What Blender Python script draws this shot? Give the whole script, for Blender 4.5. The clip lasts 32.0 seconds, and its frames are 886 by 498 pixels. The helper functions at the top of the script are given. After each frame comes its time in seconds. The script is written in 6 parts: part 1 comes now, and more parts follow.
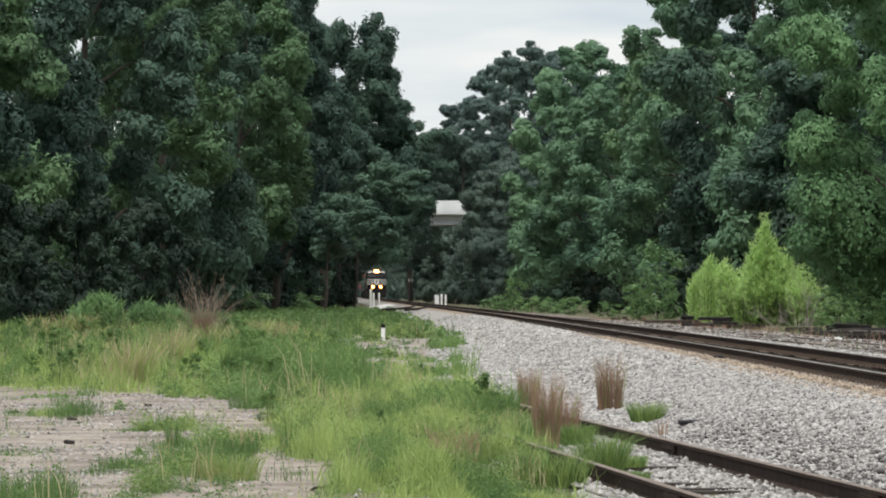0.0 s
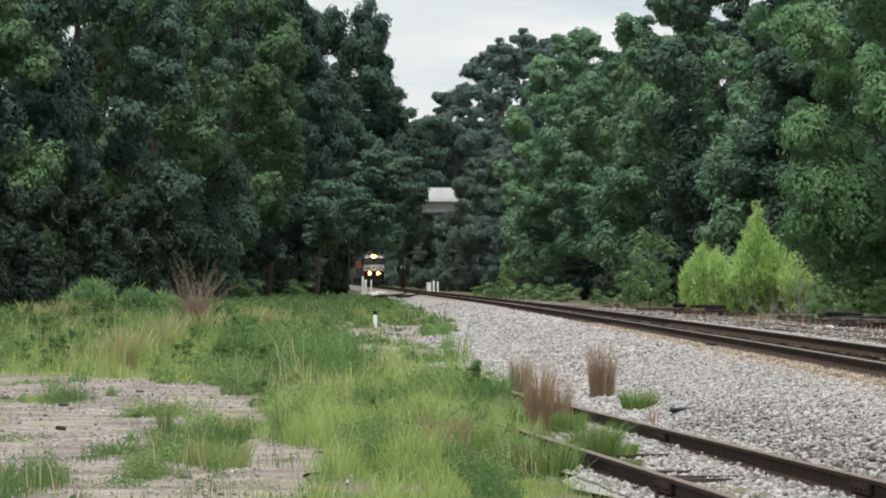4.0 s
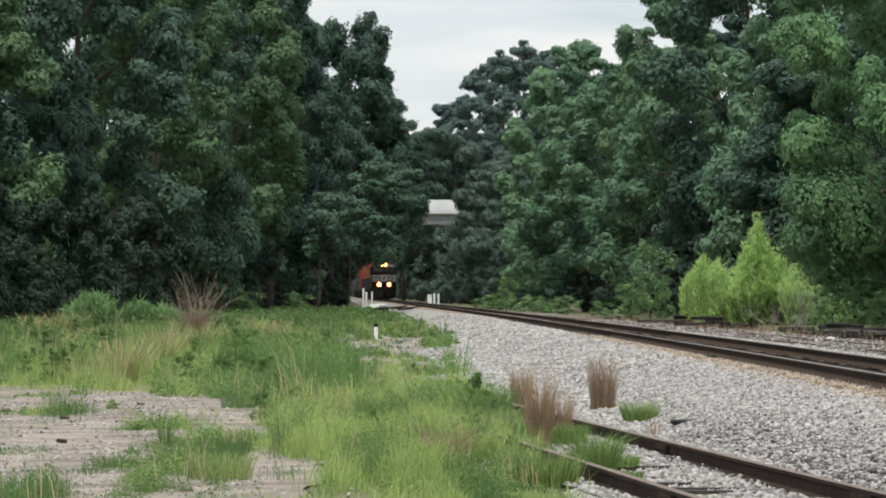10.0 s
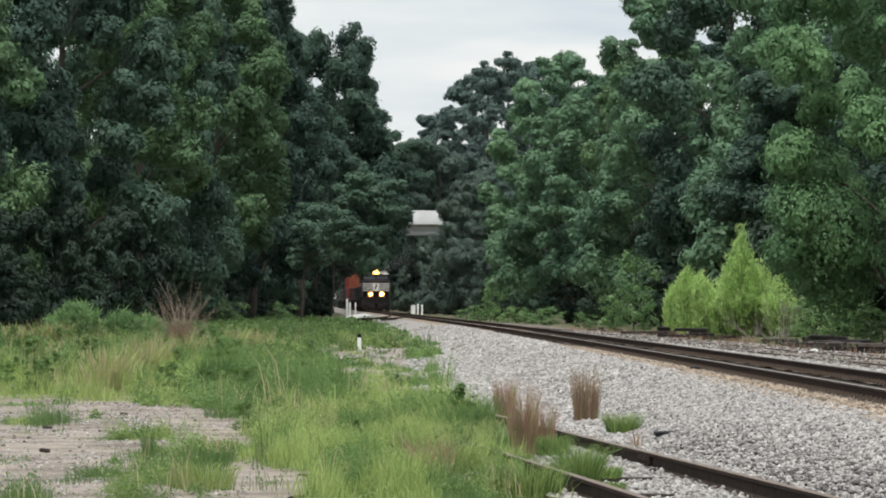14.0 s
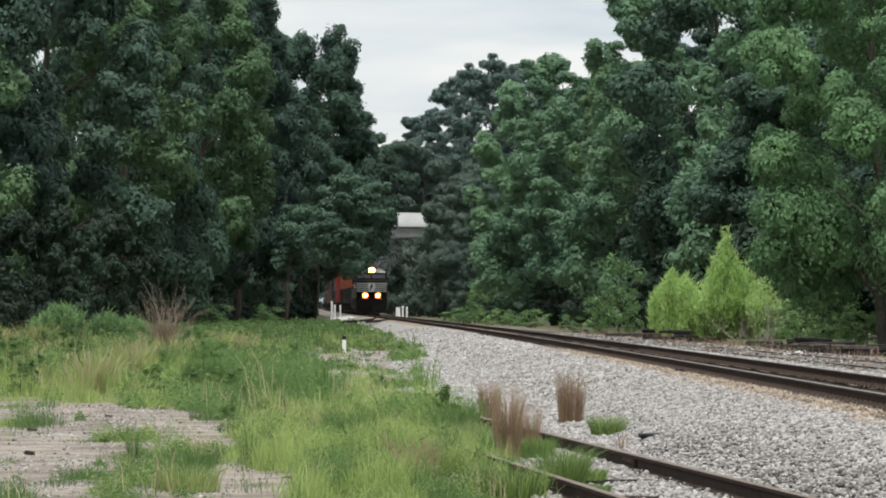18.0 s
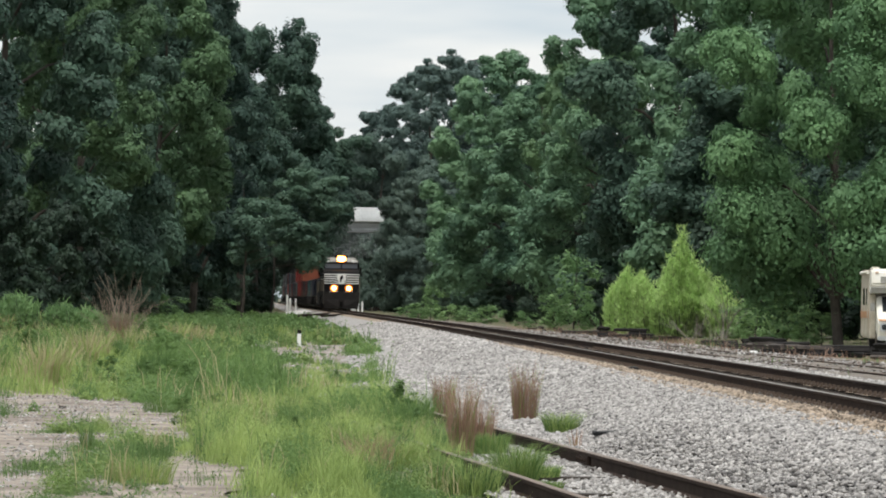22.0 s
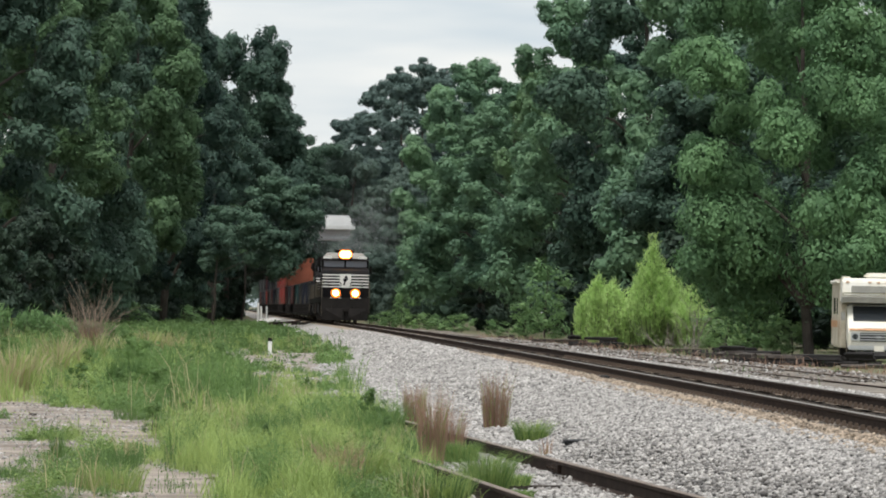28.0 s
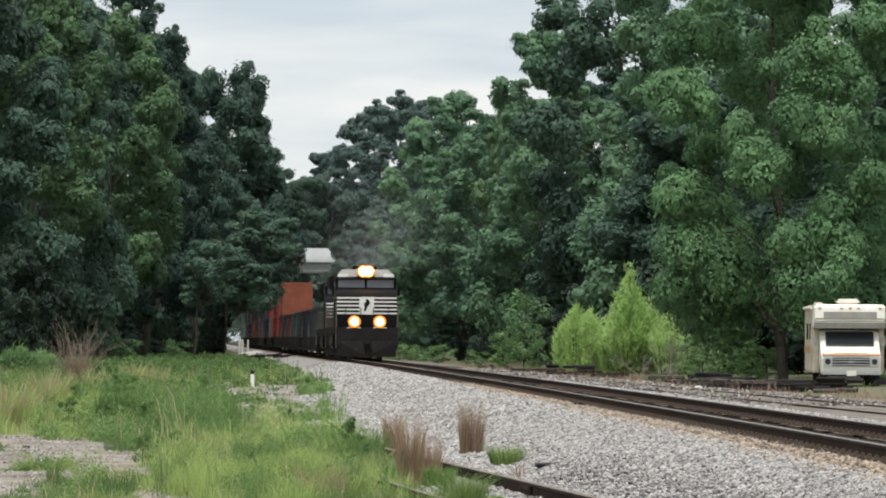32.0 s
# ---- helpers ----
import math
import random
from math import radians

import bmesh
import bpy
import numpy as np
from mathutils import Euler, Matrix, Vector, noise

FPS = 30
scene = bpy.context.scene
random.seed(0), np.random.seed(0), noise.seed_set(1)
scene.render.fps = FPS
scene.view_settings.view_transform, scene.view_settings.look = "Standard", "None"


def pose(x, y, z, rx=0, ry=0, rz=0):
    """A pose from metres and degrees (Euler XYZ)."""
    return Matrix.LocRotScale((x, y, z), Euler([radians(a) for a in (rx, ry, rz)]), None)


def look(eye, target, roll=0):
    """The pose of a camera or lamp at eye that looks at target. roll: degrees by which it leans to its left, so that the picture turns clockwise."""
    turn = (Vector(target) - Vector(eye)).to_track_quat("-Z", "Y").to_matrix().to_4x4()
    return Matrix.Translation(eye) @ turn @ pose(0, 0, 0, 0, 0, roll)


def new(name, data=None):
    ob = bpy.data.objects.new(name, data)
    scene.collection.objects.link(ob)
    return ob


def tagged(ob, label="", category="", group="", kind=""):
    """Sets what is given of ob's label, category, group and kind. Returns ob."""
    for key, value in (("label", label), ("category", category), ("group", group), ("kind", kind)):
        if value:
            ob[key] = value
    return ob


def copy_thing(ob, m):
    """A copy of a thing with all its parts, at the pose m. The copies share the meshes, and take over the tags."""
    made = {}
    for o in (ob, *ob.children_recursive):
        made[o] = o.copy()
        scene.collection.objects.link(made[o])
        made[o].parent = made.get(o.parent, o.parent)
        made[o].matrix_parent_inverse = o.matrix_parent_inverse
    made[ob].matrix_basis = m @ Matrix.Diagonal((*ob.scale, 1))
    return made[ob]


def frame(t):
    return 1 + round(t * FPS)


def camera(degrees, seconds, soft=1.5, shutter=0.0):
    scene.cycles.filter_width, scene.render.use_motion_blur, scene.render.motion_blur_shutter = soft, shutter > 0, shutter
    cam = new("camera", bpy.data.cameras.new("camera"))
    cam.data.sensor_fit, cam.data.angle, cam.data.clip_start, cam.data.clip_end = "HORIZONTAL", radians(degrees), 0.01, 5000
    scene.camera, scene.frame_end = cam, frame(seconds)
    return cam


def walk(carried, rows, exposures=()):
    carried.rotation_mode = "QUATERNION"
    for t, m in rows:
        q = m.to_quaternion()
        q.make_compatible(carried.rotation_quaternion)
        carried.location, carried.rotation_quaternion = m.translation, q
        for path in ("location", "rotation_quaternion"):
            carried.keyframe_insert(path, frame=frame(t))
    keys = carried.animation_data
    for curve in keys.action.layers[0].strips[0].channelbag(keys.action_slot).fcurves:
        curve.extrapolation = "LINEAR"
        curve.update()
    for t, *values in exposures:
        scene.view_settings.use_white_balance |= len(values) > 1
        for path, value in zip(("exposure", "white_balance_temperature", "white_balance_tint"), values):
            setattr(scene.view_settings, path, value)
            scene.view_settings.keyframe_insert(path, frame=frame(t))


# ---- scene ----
cam = camera(11, 32.0, soft=1.9)

# seconds, metres along y, Euler angles in degrees
PATH = (
    (0.0, 0.0, 90.542, 0.000, -0.000),
    (0.5, 0.0, 90.493, 0.020, -0.037),
    (1.0, 0.0, 90.439, 0.071, -0.255),
    (1.5, 0.0, 90.412, 0.134, -0.270),
    (2.0, 0.0, 90.496, 0.045, -0.191),
    (2.5, 0.0, 90.449, -0.052, -0.191),
    (4.5, 0.0, 90.354, -0.180, -0.061),
    (5.0, 0.0, 90.321, -0.251, -0.035),
    (5.5, 0.0, 90.432, -0.265, 0.056),
    (6.0, 0.0, 90.441, -0.250, -0.008),
    (6.5, 0.0, 90.477, -0.103, -0.305),
    (7.0, 0.0, 90.468, -0.018, -0.374),
    (7.5, 0.0, 90.378, -0.040, -0.284),
    (8.0, 0.0, 90.407, 0.062, -0.146),
    (8.5, 0.0, 90.427, 0.069, -0.091),
    (9.0, 0.0, 90.533, 0.004, -0.096),
    (9.5, 0.0, 90.587, -0.043, -0.078),
    (10.0, 0.0, 90.533, -0.060, -0.090),
    (10.5, 0.0, 90.538, -0.108, -0.107),
    (11.0, 0.0, 90.698, -0.241, -0.220),
    (11.5, 0.0, 90.586, -0.256, -0.365),
    (12.0, 0.0, 90.526, -0.271, -0.325),
    (12.5, 0.0, 90.585, -0.270, -0.235),
    (13.0, 0.0, 90.532, -0.357, -0.346),
    (13.5, 0.0, 90.589, -0.300, -0.387),
    (14.0, 0.0, 90.667, -0.247, -0.294),
    (14.5, 0.0, 90.665, -0.254, -0.282),
    (16.5, 0.0, 90.825, -0.131, -0.421),
    (17.0, 0.0, 90.709, -0.164, -0.480),
    (17.5, 0.0, 90.674, -0.272, -0.415),
    (18.0, 0.0, 90.696, -0.234, -0.483),
    (18.5, 0.0, 90.605, -0.287, -0.833),
    (19.0, 0.0, 90.522, -0.422, -0.880),
    (19.5, 0.0, 90.408, -0.431, -0.769),
    (20.0, 0.0, 90.381, -0.395, -0.633),
    (20.5, 0.0, 90.647, -0.328, -0.699),
    (21.0, 0.0, 90.476, -0.233, -0.905),
    (21.5, 0.0, 90.247, -0.394, -1.061),
    (22.0, 0.0, 90.644, -0.968, -1.037),
    (22.5, 0.0, 91.026, -1.212, -0.745),
    (23.0, 0.0, 91.129, -1.084, -0.567),
    (23.5, 0.0, 91.018, -0.850, -0.645),
    (24.0, 0.0, 90.857, -0.734, -0.820),
    (24.5, 0.0, 90.718, -0.734, -0.956),
    (25.0, 0.0, 90.566, -0.767, -1.052),
    (25.5, 0.0, 90.491, -0.793, -1.245),
    (27.5, 0.0, 90.772, -1.073, -1.410),
    (28.0, 0.0, 90.753, -1.114, -1.399),
    (28.5, 0.0, 90.797, -1.136, -1.465),
    (29.0, 0.0, 90.756, -1.088, -1.461),
    (29.5, 0.0, 90.652, -0.965, -1.526),
    (30.0, 0.0, 90.728, -0.459, -1.539),
    (30.5, 0.0, 90.849, -0.165, -1.489),
    (31.0, 0.0, 90.960, -0.202, -1.434),
    (31.5, 0.0, 90.976, -0.317, -1.466),
    (32.0, -2.5, 91.140, -0.325, -1.635),
)
walk(cam, [(t, pose(0, y, 1.6, rx, ry, rz)) for t, y, rx, ry, rz in PATH], exposures=[(0.0, 0.0), (32.0, 0.0)])

# ---- world and light: a bright overcast sky with thin cloud ----
world = bpy.data.worlds.new("overcast_sky")
scene.world = world
world.use_nodes = True
wn, wl = world.node_tree.nodes, world.node_tree.links
wn.clear()
w_out = wn.new("ShaderNodeOutputWorld")
w_bg = wn.new("ShaderNodeBackground")
sky = wn.new("ShaderNodeTexSky")
sky.sky_type, sky.sun_disc = "NISHITA", False
sky.sun_elevation, sky.sun_rotation = radians(69), radians(-162)
sky_gain = wn.new("ShaderNodeVectorMath")
sky_gain.operation = "SCALE"
sky_gain.inputs["Scale"].default_value = 0.10
w_co = wn.new("ShaderNodeTexCoord")
w_map = wn.new("ShaderNodeMapping")
w_map.inputs["Scale"].default_value = (3.0, 3.0, 16.0)
cloud = wn.new("ShaderNodeTexNoise")
cloud.inputs["Scale"].default_value, cloud.inputs["Detail"].default_value = 3.0, 4.0
cloud_ramp = wn.new("ShaderNodeValToRGB")
cloud_ramp.color_ramp.elements[0].position, cloud_ramp.color_ramp.elements[1].position = 0.38, 0.62
cloud_ramp.color_ramp.elements[0].color = (0.66, 0.745, 0.81, 1)
cloud_ramp.color_ramp.elements[1].color = (0.96, 0.97, 0.955, 1)
w_mix = wn.new("ShaderNodeMix")
w_mix.data_type = "RGBA"
w_mix.inputs["Factor"].default_value = 0.88
wl.new(w_co.outputs["Generated"], w_map.inputs["Vector"])
wl.new(w_map.outputs["Vector"], cloud.inputs["Vector"])
wl.new(cloud.outputs["Fac"], cloud_ramp.inputs["Fac"])
wl.new(sky.outputs["Color"], sky_gain.inputs[0])
wl.new(sky_gain.outputs["Vector"], w_mix.inputs["A"])
wl.new(cloud_ramp.outputs["Color"], w_mix.inputs["B"])
w_sep = wn.new("ShaderNodeSeparateXYZ")
wl.new(w_co.outputs["Generated"], w_sep.inputs["Vector"])
zenith = wn.new("ShaderNodeMapRange")  # an overcast sky is brightest overhead
zenith.inputs["From Min"].default_value, zenith.inputs["From Max"].default_value = 0.08, 1.0
zenith.inputs["To Min"].default_value, zenith.inputs["To Max"].default_value = 1.0, 1.8
wl.new(w_sep.outputs["Z"], zenith.inputs["Value"])
w_gain = wn.new("ShaderNodeVectorMath")
w_gain.operation = "SCALE"
wl.new(w_mix.outputs["Result"], w_gain.inputs[0])
wl.new(zenith.outputs["Result"], w_gain.inputs["Scale"])
wl.new(w_gain.outputs["Vector"], w_bg.inputs["Color"])
w_bg.inputs["Strength"].default_value = 1.0
wl.new(w_bg.outputs["Background"], w_out.inputs["Surface"])

sun = new("sun", bpy.data.lights.new("sun", "SUN"))
sun.data.energy, sun.data.angle, sun.data.color = 2.9, radians(16), (1.0, 0.96, 0.90)
sun.matrix_world = look((-14, -24, 120), (0, 20, 0))

# ---- materials ----
def material(name, colour, rough=0.8, metal=0.0, vary=0.25, scale=3.0, fine=40.0, bump=0.15, spread=0.0, second=None, spec=0.3, joined=False):
    """A surface with two scales of variation, fine relief, and a random tone for each object or island (spread)."""
    m = bpy.data.materials.new(name)
    m.use_nodes = True
    n, l = m.node_tree.nodes, m.node_tree.links
    b = n["Principled BSDF"]
    b.inputs["Roughness"].default_value, b.inputs["Metallic"].default_value = rough, metal
    b.inputs["Specular IOR Level"].default_value = spec
    co = n.new("ShaderNodeTexCoord")
    big, small = n.new("ShaderNodeTexNoise"), n.new("ShaderNodeTexNoise")
    big.inputs["Scale"].default_value, big.inputs["Detail"].default_value = scale, 4
    small.inputs["Scale"].default_value, small.inputs["Detail"].default_value = fine, 2
    l.new(co.outputs["Object"], big.inputs["Vector"])
    l.new(co.outputs["Object"], small.inputs["Vector"])
    ramp = n.new("ShaderNodeValToRGB")
    other = second or tuple(c * (1 - vary) for c in colour)
    ramp.color_ramp.elements[0].position, ramp.color_ramp.elements[1].position = 0.36, 0.62
    ramp.color_ramp.elements[0].color, ramp.color_ramp.elements[1].color = (*other, 1), (*colour, 1)
    l.new(big.outputs["Fac"], ramp.inputs["Fac"])
    hsv = n.new("ShaderNodeHueSaturation")
    tone = n.new("ShaderNodeMapRange")
    tone.inputs["To Min"].default_value, tone.inputs["To Max"].default_value = 1 - vary, 1 + vary
    l.new(small.outputs["Fac"], tone.inputs["Value"])
    l.new(tone.outputs["Result"], hsv.inputs["Value"])
    l.new(ramp.outputs["Color"], hsv.inputs["Color"])
    last = hsv
    if spread:
        geo = n.new("ShaderNodeNewGeometry")
        info = n.new("ShaderNodeObjectInfo")
        add = n.new("ShaderNodeMath")
        add.operation = "ADD"
        l.new(geo.outputs["Random Per Island"], add.inputs[0])
        if joined:
            add.inputs[1].default_value = 0.0
        else:
            l.new(info.outputs["Random"], add.inputs[1])
        rng = n.new("ShaderNodeMapRange")
        rng.inputs["From Max"].default_value = 1.0 if joined else 2.0
        rng.inputs["To Min"].default_value, rng.inputs["To Max"].default_value = 1 - spread, 1 + spread
        l.new(add.outputs[0], rng.inputs["Value"])
        last = n.new("ShaderNodeHueSaturation")
        l.new(hsv.outputs["Color"], last.inputs["Color"])
        l.new(rng.outputs["Result"], last.inputs["Value"])
    l.new(last.outputs["Color"], b.inputs["Base Color"])
    if bump:
        bp = n.new("ShaderNodeBump")
        bp.inputs["Strength"].default_value, bp.inputs["Distance"].default_value = bump, 0.02
        l.new(small.outputs["Fac"], bp.inputs["Height"])
        l.new(bp.outputs["Normal"], b.inputs["Normal"])
    return m


def leaf_material(name, dark, light, patch=0.25, through_light=0.35, leaf_share=0.35, patch_share=0.45):
    """Leaves: a tone for each leaf and each plant, larger patches of colour, light passing through."""
    m = bpy.data.materials.new(name)
    m.use_nodes = True
    n, l = m.node_tree.nodes, m.node_tree.links
    n.clear()
    out, mix = n.new("ShaderNodeOutputMaterial"), n.new("ShaderNodeMixShader")
    dif, tra = n.new("ShaderNodeBsdfPrincipled"), n.new("ShaderNodeBsdfTranslucent")
    dif.inputs["Roughness"].default_value, dif.inputs["Specular IOR Level"].default_value = 0.6, 0.25
    geo, info, co = n.new("ShaderNodeNewGeometry"), n.new("ShaderNodeObjectInfo"), n.new("ShaderNodeTexCoord")
    noi = n.new("ShaderNodeTexNoise")
    noi.inputs["Scale"].default_value, noi.inputs["Detail"].default_value = patch, 3
    l.new(co.outputs["Object"], noi.inputs["Vector"])
    wide = n.new("ShaderNodeMapRange")
    wide.inputs["From Min"].default_value, wide.inputs["From Max"].default_value = 0.32, 0.68
    wide.inputs["To Max"].default_value = patch_share
    l.new(noi.outputs["Fac"], wide.inputs["Value"])
    a, c = n.new("ShaderNodeMath"), n.new("ShaderNodeMath")
    a.operation = c.operation = "MULTIPLY_ADD"
    a.inputs[1].default_value, c.inputs[1].default_value = leaf_share, 0.45
    l.new(geo.outputs["Random Per Island"], a.inputs[0])
    l.new(wide.outputs["Result"], a.inputs[2])
    l.new(info.outputs["Random"], c.inputs[0])
    l.new(a.outputs[0], c.inputs[2])
    rng = n.new("ShaderNodeMapRange")
    rng.inputs["From Min"].default_value, rng.inputs["From Max"].default_value = 0.12, 0.88 * (leaf_share + patch_share + 0.45)
    l.new(c.outputs[0], rng.inputs["Value"])
    ramp = n.new("ShaderNodeValToRGB")
    ramp.color_ramp.elements[0].color, ramp.color_ramp.elements[1].color = (*dark, 1), (*light, 1)
    l.new(rng.outputs["Result"], ramp.inputs["Fac"])
    l.new(ramp.outputs["Color"], dif.inputs["Base Color"])
    l.new(ramp.outputs["Color"], tra.inputs["Color"])
    mix.inputs["Fac"].default_value = through_light
    l.new(dif.outputs["BSDF"], mix.inputs[1])
    l.new(tra.outputs["BSDF"], mix.inputs[2])
    l.new(mix.outputs["Shader"], out.inputs["Surface"])
    return m


def lamp_material(name, colour, strength):
    m = bpy.data.materials.new(name)
    m.use_nodes = True
    b = m.node_tree.nodes["Principled BSDF"]
    b.inputs["Base Color"].default_value, b.inputs["Specular IOR Level"].default_value = (0.02, 0.02, 0.02, 1), 0.1
    b.inputs["Emission Color"].default_value, b.inputs["Emission Strength"].default_value = (*colour, 1), strength
    return m


def glass_material(name, colour, rough=0.08):
    m = bpy.data.materials.new(name)
    m.use_nodes = True
    b = m.node_tree.nodes["Principled BSDF"]
    b.inputs["Base Color"].default_value, b.inputs["Roughness"].default_value = (*colour, 1), rough
    b.inputs["Specular IOR Level"].default_value = 0.6
    return m


LEAF_OAK = leaf_material("oak_leaves", (0.024, 0.051, 0.043), (0.091, 0.159, 0.103), 0.2, 0.22, leaf_share=0.12)
LEAF_MID = leaf_material("maple_leaves", (0.049, 0.100, 0.051), (0.156, 0.259, 0.119), 0.3, 0.25, leaf_share=0.12)
# The shade under the canopy is put into this very dark leaf colour.
LEAF_SHADED = leaf_material("shade_bush_leaves", (0.014, 0.028, 0.021), (0.048, 0.083, 0.048), 0.4, 0.2, leaf_share=0.12)
LEAF_LIGHT = leaf_material("tulip_tree_leaves", (0.055, 0.119, 0.080), (0.221, 0.362, 0.198), 0.25, 0.28, leaf_share=0.14)
LEAF_ASH = leaf_material("ash_leaves", (0.060, 0.131, 0.064), (0.203, 0.356, 0.158), 0.35, 0.28, leaf_share=0.14)
# Needles lightened and blued to carry the haze in front of them.
LEAF_PINE_HAZE = leaf_material("pine_needles", (0.054, 0.089, 0.081), (0.115, 0.169, 0.147), 0.25, 0.2, leaf_share=0.15)
LEAF_WILLOW = leaf_material("willow_leaves", (0.36, 0.54, 0.17), (0.60, 0.76, 0.34), 0.5, 0.5, leaf_share=0.5)
LEAF_SHRUB = leaf_material("shrub_leaves", (0.10, 0.19, 0.075), (0.28, 0.43, 0.18), 0.5)
# Distance haze is put into this pale blue-grey leaf colour.
LEAF_HAZE = leaf_material("far_wood_leaves", (0.065, 0.104, 0.089), (0.156, 0.215, 0.169), 0.06)
GRASS = leaf_material("grass_blades", (0.112, 0.190, 0.048), (0.43, 0.53, 0.175), 1.3, 0.4, leaf_share=0.28, patch_share=0.8)
GRASS_DEEP = leaf_material("deep_green_weeds", (0.052, 0.105, 0.036), (0.185, 0.295, 0.090), 0.8, 0.4, leaf_share=0.3)
GRASS_LEAF = leaf_material("small_weed_leaves", (0.085, 0.150, 0.038), (0.30, 0.40, 0.13), 1.6, 0.4, leaf_share=0.35, patch_share=0.6)
GRASS_DRY = leaf_material("dry_straw", (0.30, 0.26, 0.14), (0.54, 0.48, 0.28), 0.5, 0.3, leaf_share=0.8)
STALK_RED = leaf_material("dry_reddish_stalks", (0.19, 0.112, 0.080), (0.45, 0.30, 0.215), 0.8, 0.25, leaf_share=0.8)
BARK = material("bark", (0.085, 0.072, 0.060), 0.9, vary=0.4, scale=2, fine=18, bump=0.5)
DEAD_WOOD = material("dead_grey_wood", (0.34, 0.31, 0.27), 0.9, vary=0.3, scale=3, fine=30, bump=0.3)
STONE = material("ballast_stone", (0.33, 0.313, 0.296), 0.9, vary=0.2, scale=2.0, fine=30, bump=0.2, spread=0.48, joined=True)
STONE_OILY = material("oily_dark_stone", (0.115, 0.098, 0.084), 0.85, vary=0.25, scale=2.0, fine=30, bump=0.2, spread=0.6, joined=True)
STONE_RUST = material("rust_stained_stone", (0.29, 0.232, 0.175), 0.9, vary=0.2, scale=2.0, fine=30, bump=0.2, spread=0.6, joined=True)
STONE_DARK = material("dark_basalt_stone", (0.115, 0.108, 0.104), 0.9, vary=0.2, scale=2.0, fine=30, bump=0.2, spread=0.6, joined=True)
STONE_PALE = material("pale_quartz_stone", (0.42, 0.40, 0.375), 0.85, vary=0.15, scale=2.0, fine=30, bump=0.2, spread=0.3, joined=True)
RUST = material("rusty_rail_steel", (0.040, 0.027, 0.021), 0.9, 0.0, vary=0.35, scale=4, fine=60, bump=0.2, spec=0.1)
RAIL_TOP = material("worn_rail_head", (0.17, 0.145, 0.125), 0.55, 0.35, vary=0.15, scale=2, fine=80, bump=0.05)
RAIL_DULL = material("dull_rail_head", (0.17, 0.125, 0.095), 0.6, 0.3, vary=0.2, scale=3, fine=60, bump=0.1)
ANCHOR = material("rusty_pale_clip", (0.13, 0.095, 0.072), 0.8, vary=0.25, scale=6, fine=40, bump=0.2)
TIE = material("weathered_tie_wood", (0.060, 0.050, 0.043), 0.95, vary=0.4, scale=5, fine=40, bump=0.5, spread=0.5)
WHITE_PAINT = material("chalky_white_paint", (0.82, 0.82, 0.79), 0.6, vary=0.06, scale=2, fine=20, bump=0.05)
GIRDER = material("stained_girder_concrete", (0.36, 0.37, 0.37), 0.9, vary=0.2, scale=0.5, fine=6, bump=0.1)
CONCRETE = material("bridge_concrete", (0.66, 0.67, 0.67), 0.85, vary=0.12, scale=0.7, fine=6, bump=0.1)

# ---- helpers of this scene ----
rng = np.random.default_rng(7)


def mesh_of(name, verts, faces, mats, index=None):
    me = bpy.data.meshes.new(name)
    me.from_pydata([tuple(v) for v in verts], [], [tuple(f) for f in faces])
    for m in (mats if isinstance(mats, (list, tuple)) else [mats]):
        me.materials.append(m)
    if index is not None:
        me.polygons.foreach_set("material_index", np.asarray(index, dtype=np.int32))
    me.update()
    return me


def quick_mesh(name, verts, sizes, loops, mat):
    """A large mesh from arrays: verts (n, 3), the corners of each face, and the loop of vertex numbers."""
    me = bpy.data.meshes.new(name)
    me.vertices.add(len(verts))
    me.vertices.foreach_set("co", np.ascontiguousarray(verts, dtype=np.float32).ravel())
    me.loops.add(len(loops))
    me.loops.foreach_set("vertex_index", np.asarray(loops, dtype=np.int32))
    me.polygons.add(len(sizes))
    starts = np.concatenate(([0], np.cumsum(sizes)[:-1]))
    me.polygons.foreach_set("loop_start", starts.astype(np.int32))
    me.materials.append(mat)
    me.update(calc_edges=True)
    me.validate()
    return me


def part(name, bm, mat, parent, label="", at=None):
    """One mesh object under a thing or under a part."""
    me = bpy.data.meshes.new(name)
    bm.to_mesh(me)
    bm.free()
    for m in (mat if isinstance(mat, (list, tuple)) else [mat]):
        me.materials.append(m)
    ob = new(name, me)
    ob.parent = parent
    if at is not None:
        ob.matrix_basis = at
    return tagged(ob, label)


def again(ob, parent, m, label=""):
    """Another part on the mesh of ob."""
    o = new(ob.name.split(".")[0], ob.data)
    o.parent = parent
    o.matrix_basis = m
    return tagged(o, label)


def add_box(bm, x0, x1, y0, y1, z0, z1, bevel=0.0, turn=None, mat=0):
    made = bmesh.ops.create_cube(bm, size=1.0)["verts"]
    m = Matrix.Translation(((x0 + x1) / 2, (y0 + y1) / 2, (z0 + z1) / 2)) @ (turn or Matrix()) @ Matrix.Diagonal((x1 - x0, y1 - y0, z1 - z0, 1))
    bmesh.ops.transform(bm, matrix=m, verts=made)
    faces = list({f for v in made for f in v.link_faces})
    for f in faces:
        f.material_index = mat
    if bevel:
        edges = list({e for v in made for e in v.link_edges})
        bmesh.ops.bevel(bm, geom=edges, offset=bevel, segments=2, affect="EDGES")
    return bm


def box(x0, x1, y0, y1, z0, z1, bevel=0.0):
    return add_box(bmesh.new(), x0, x1, y0, y1, z0, z1, bevel)


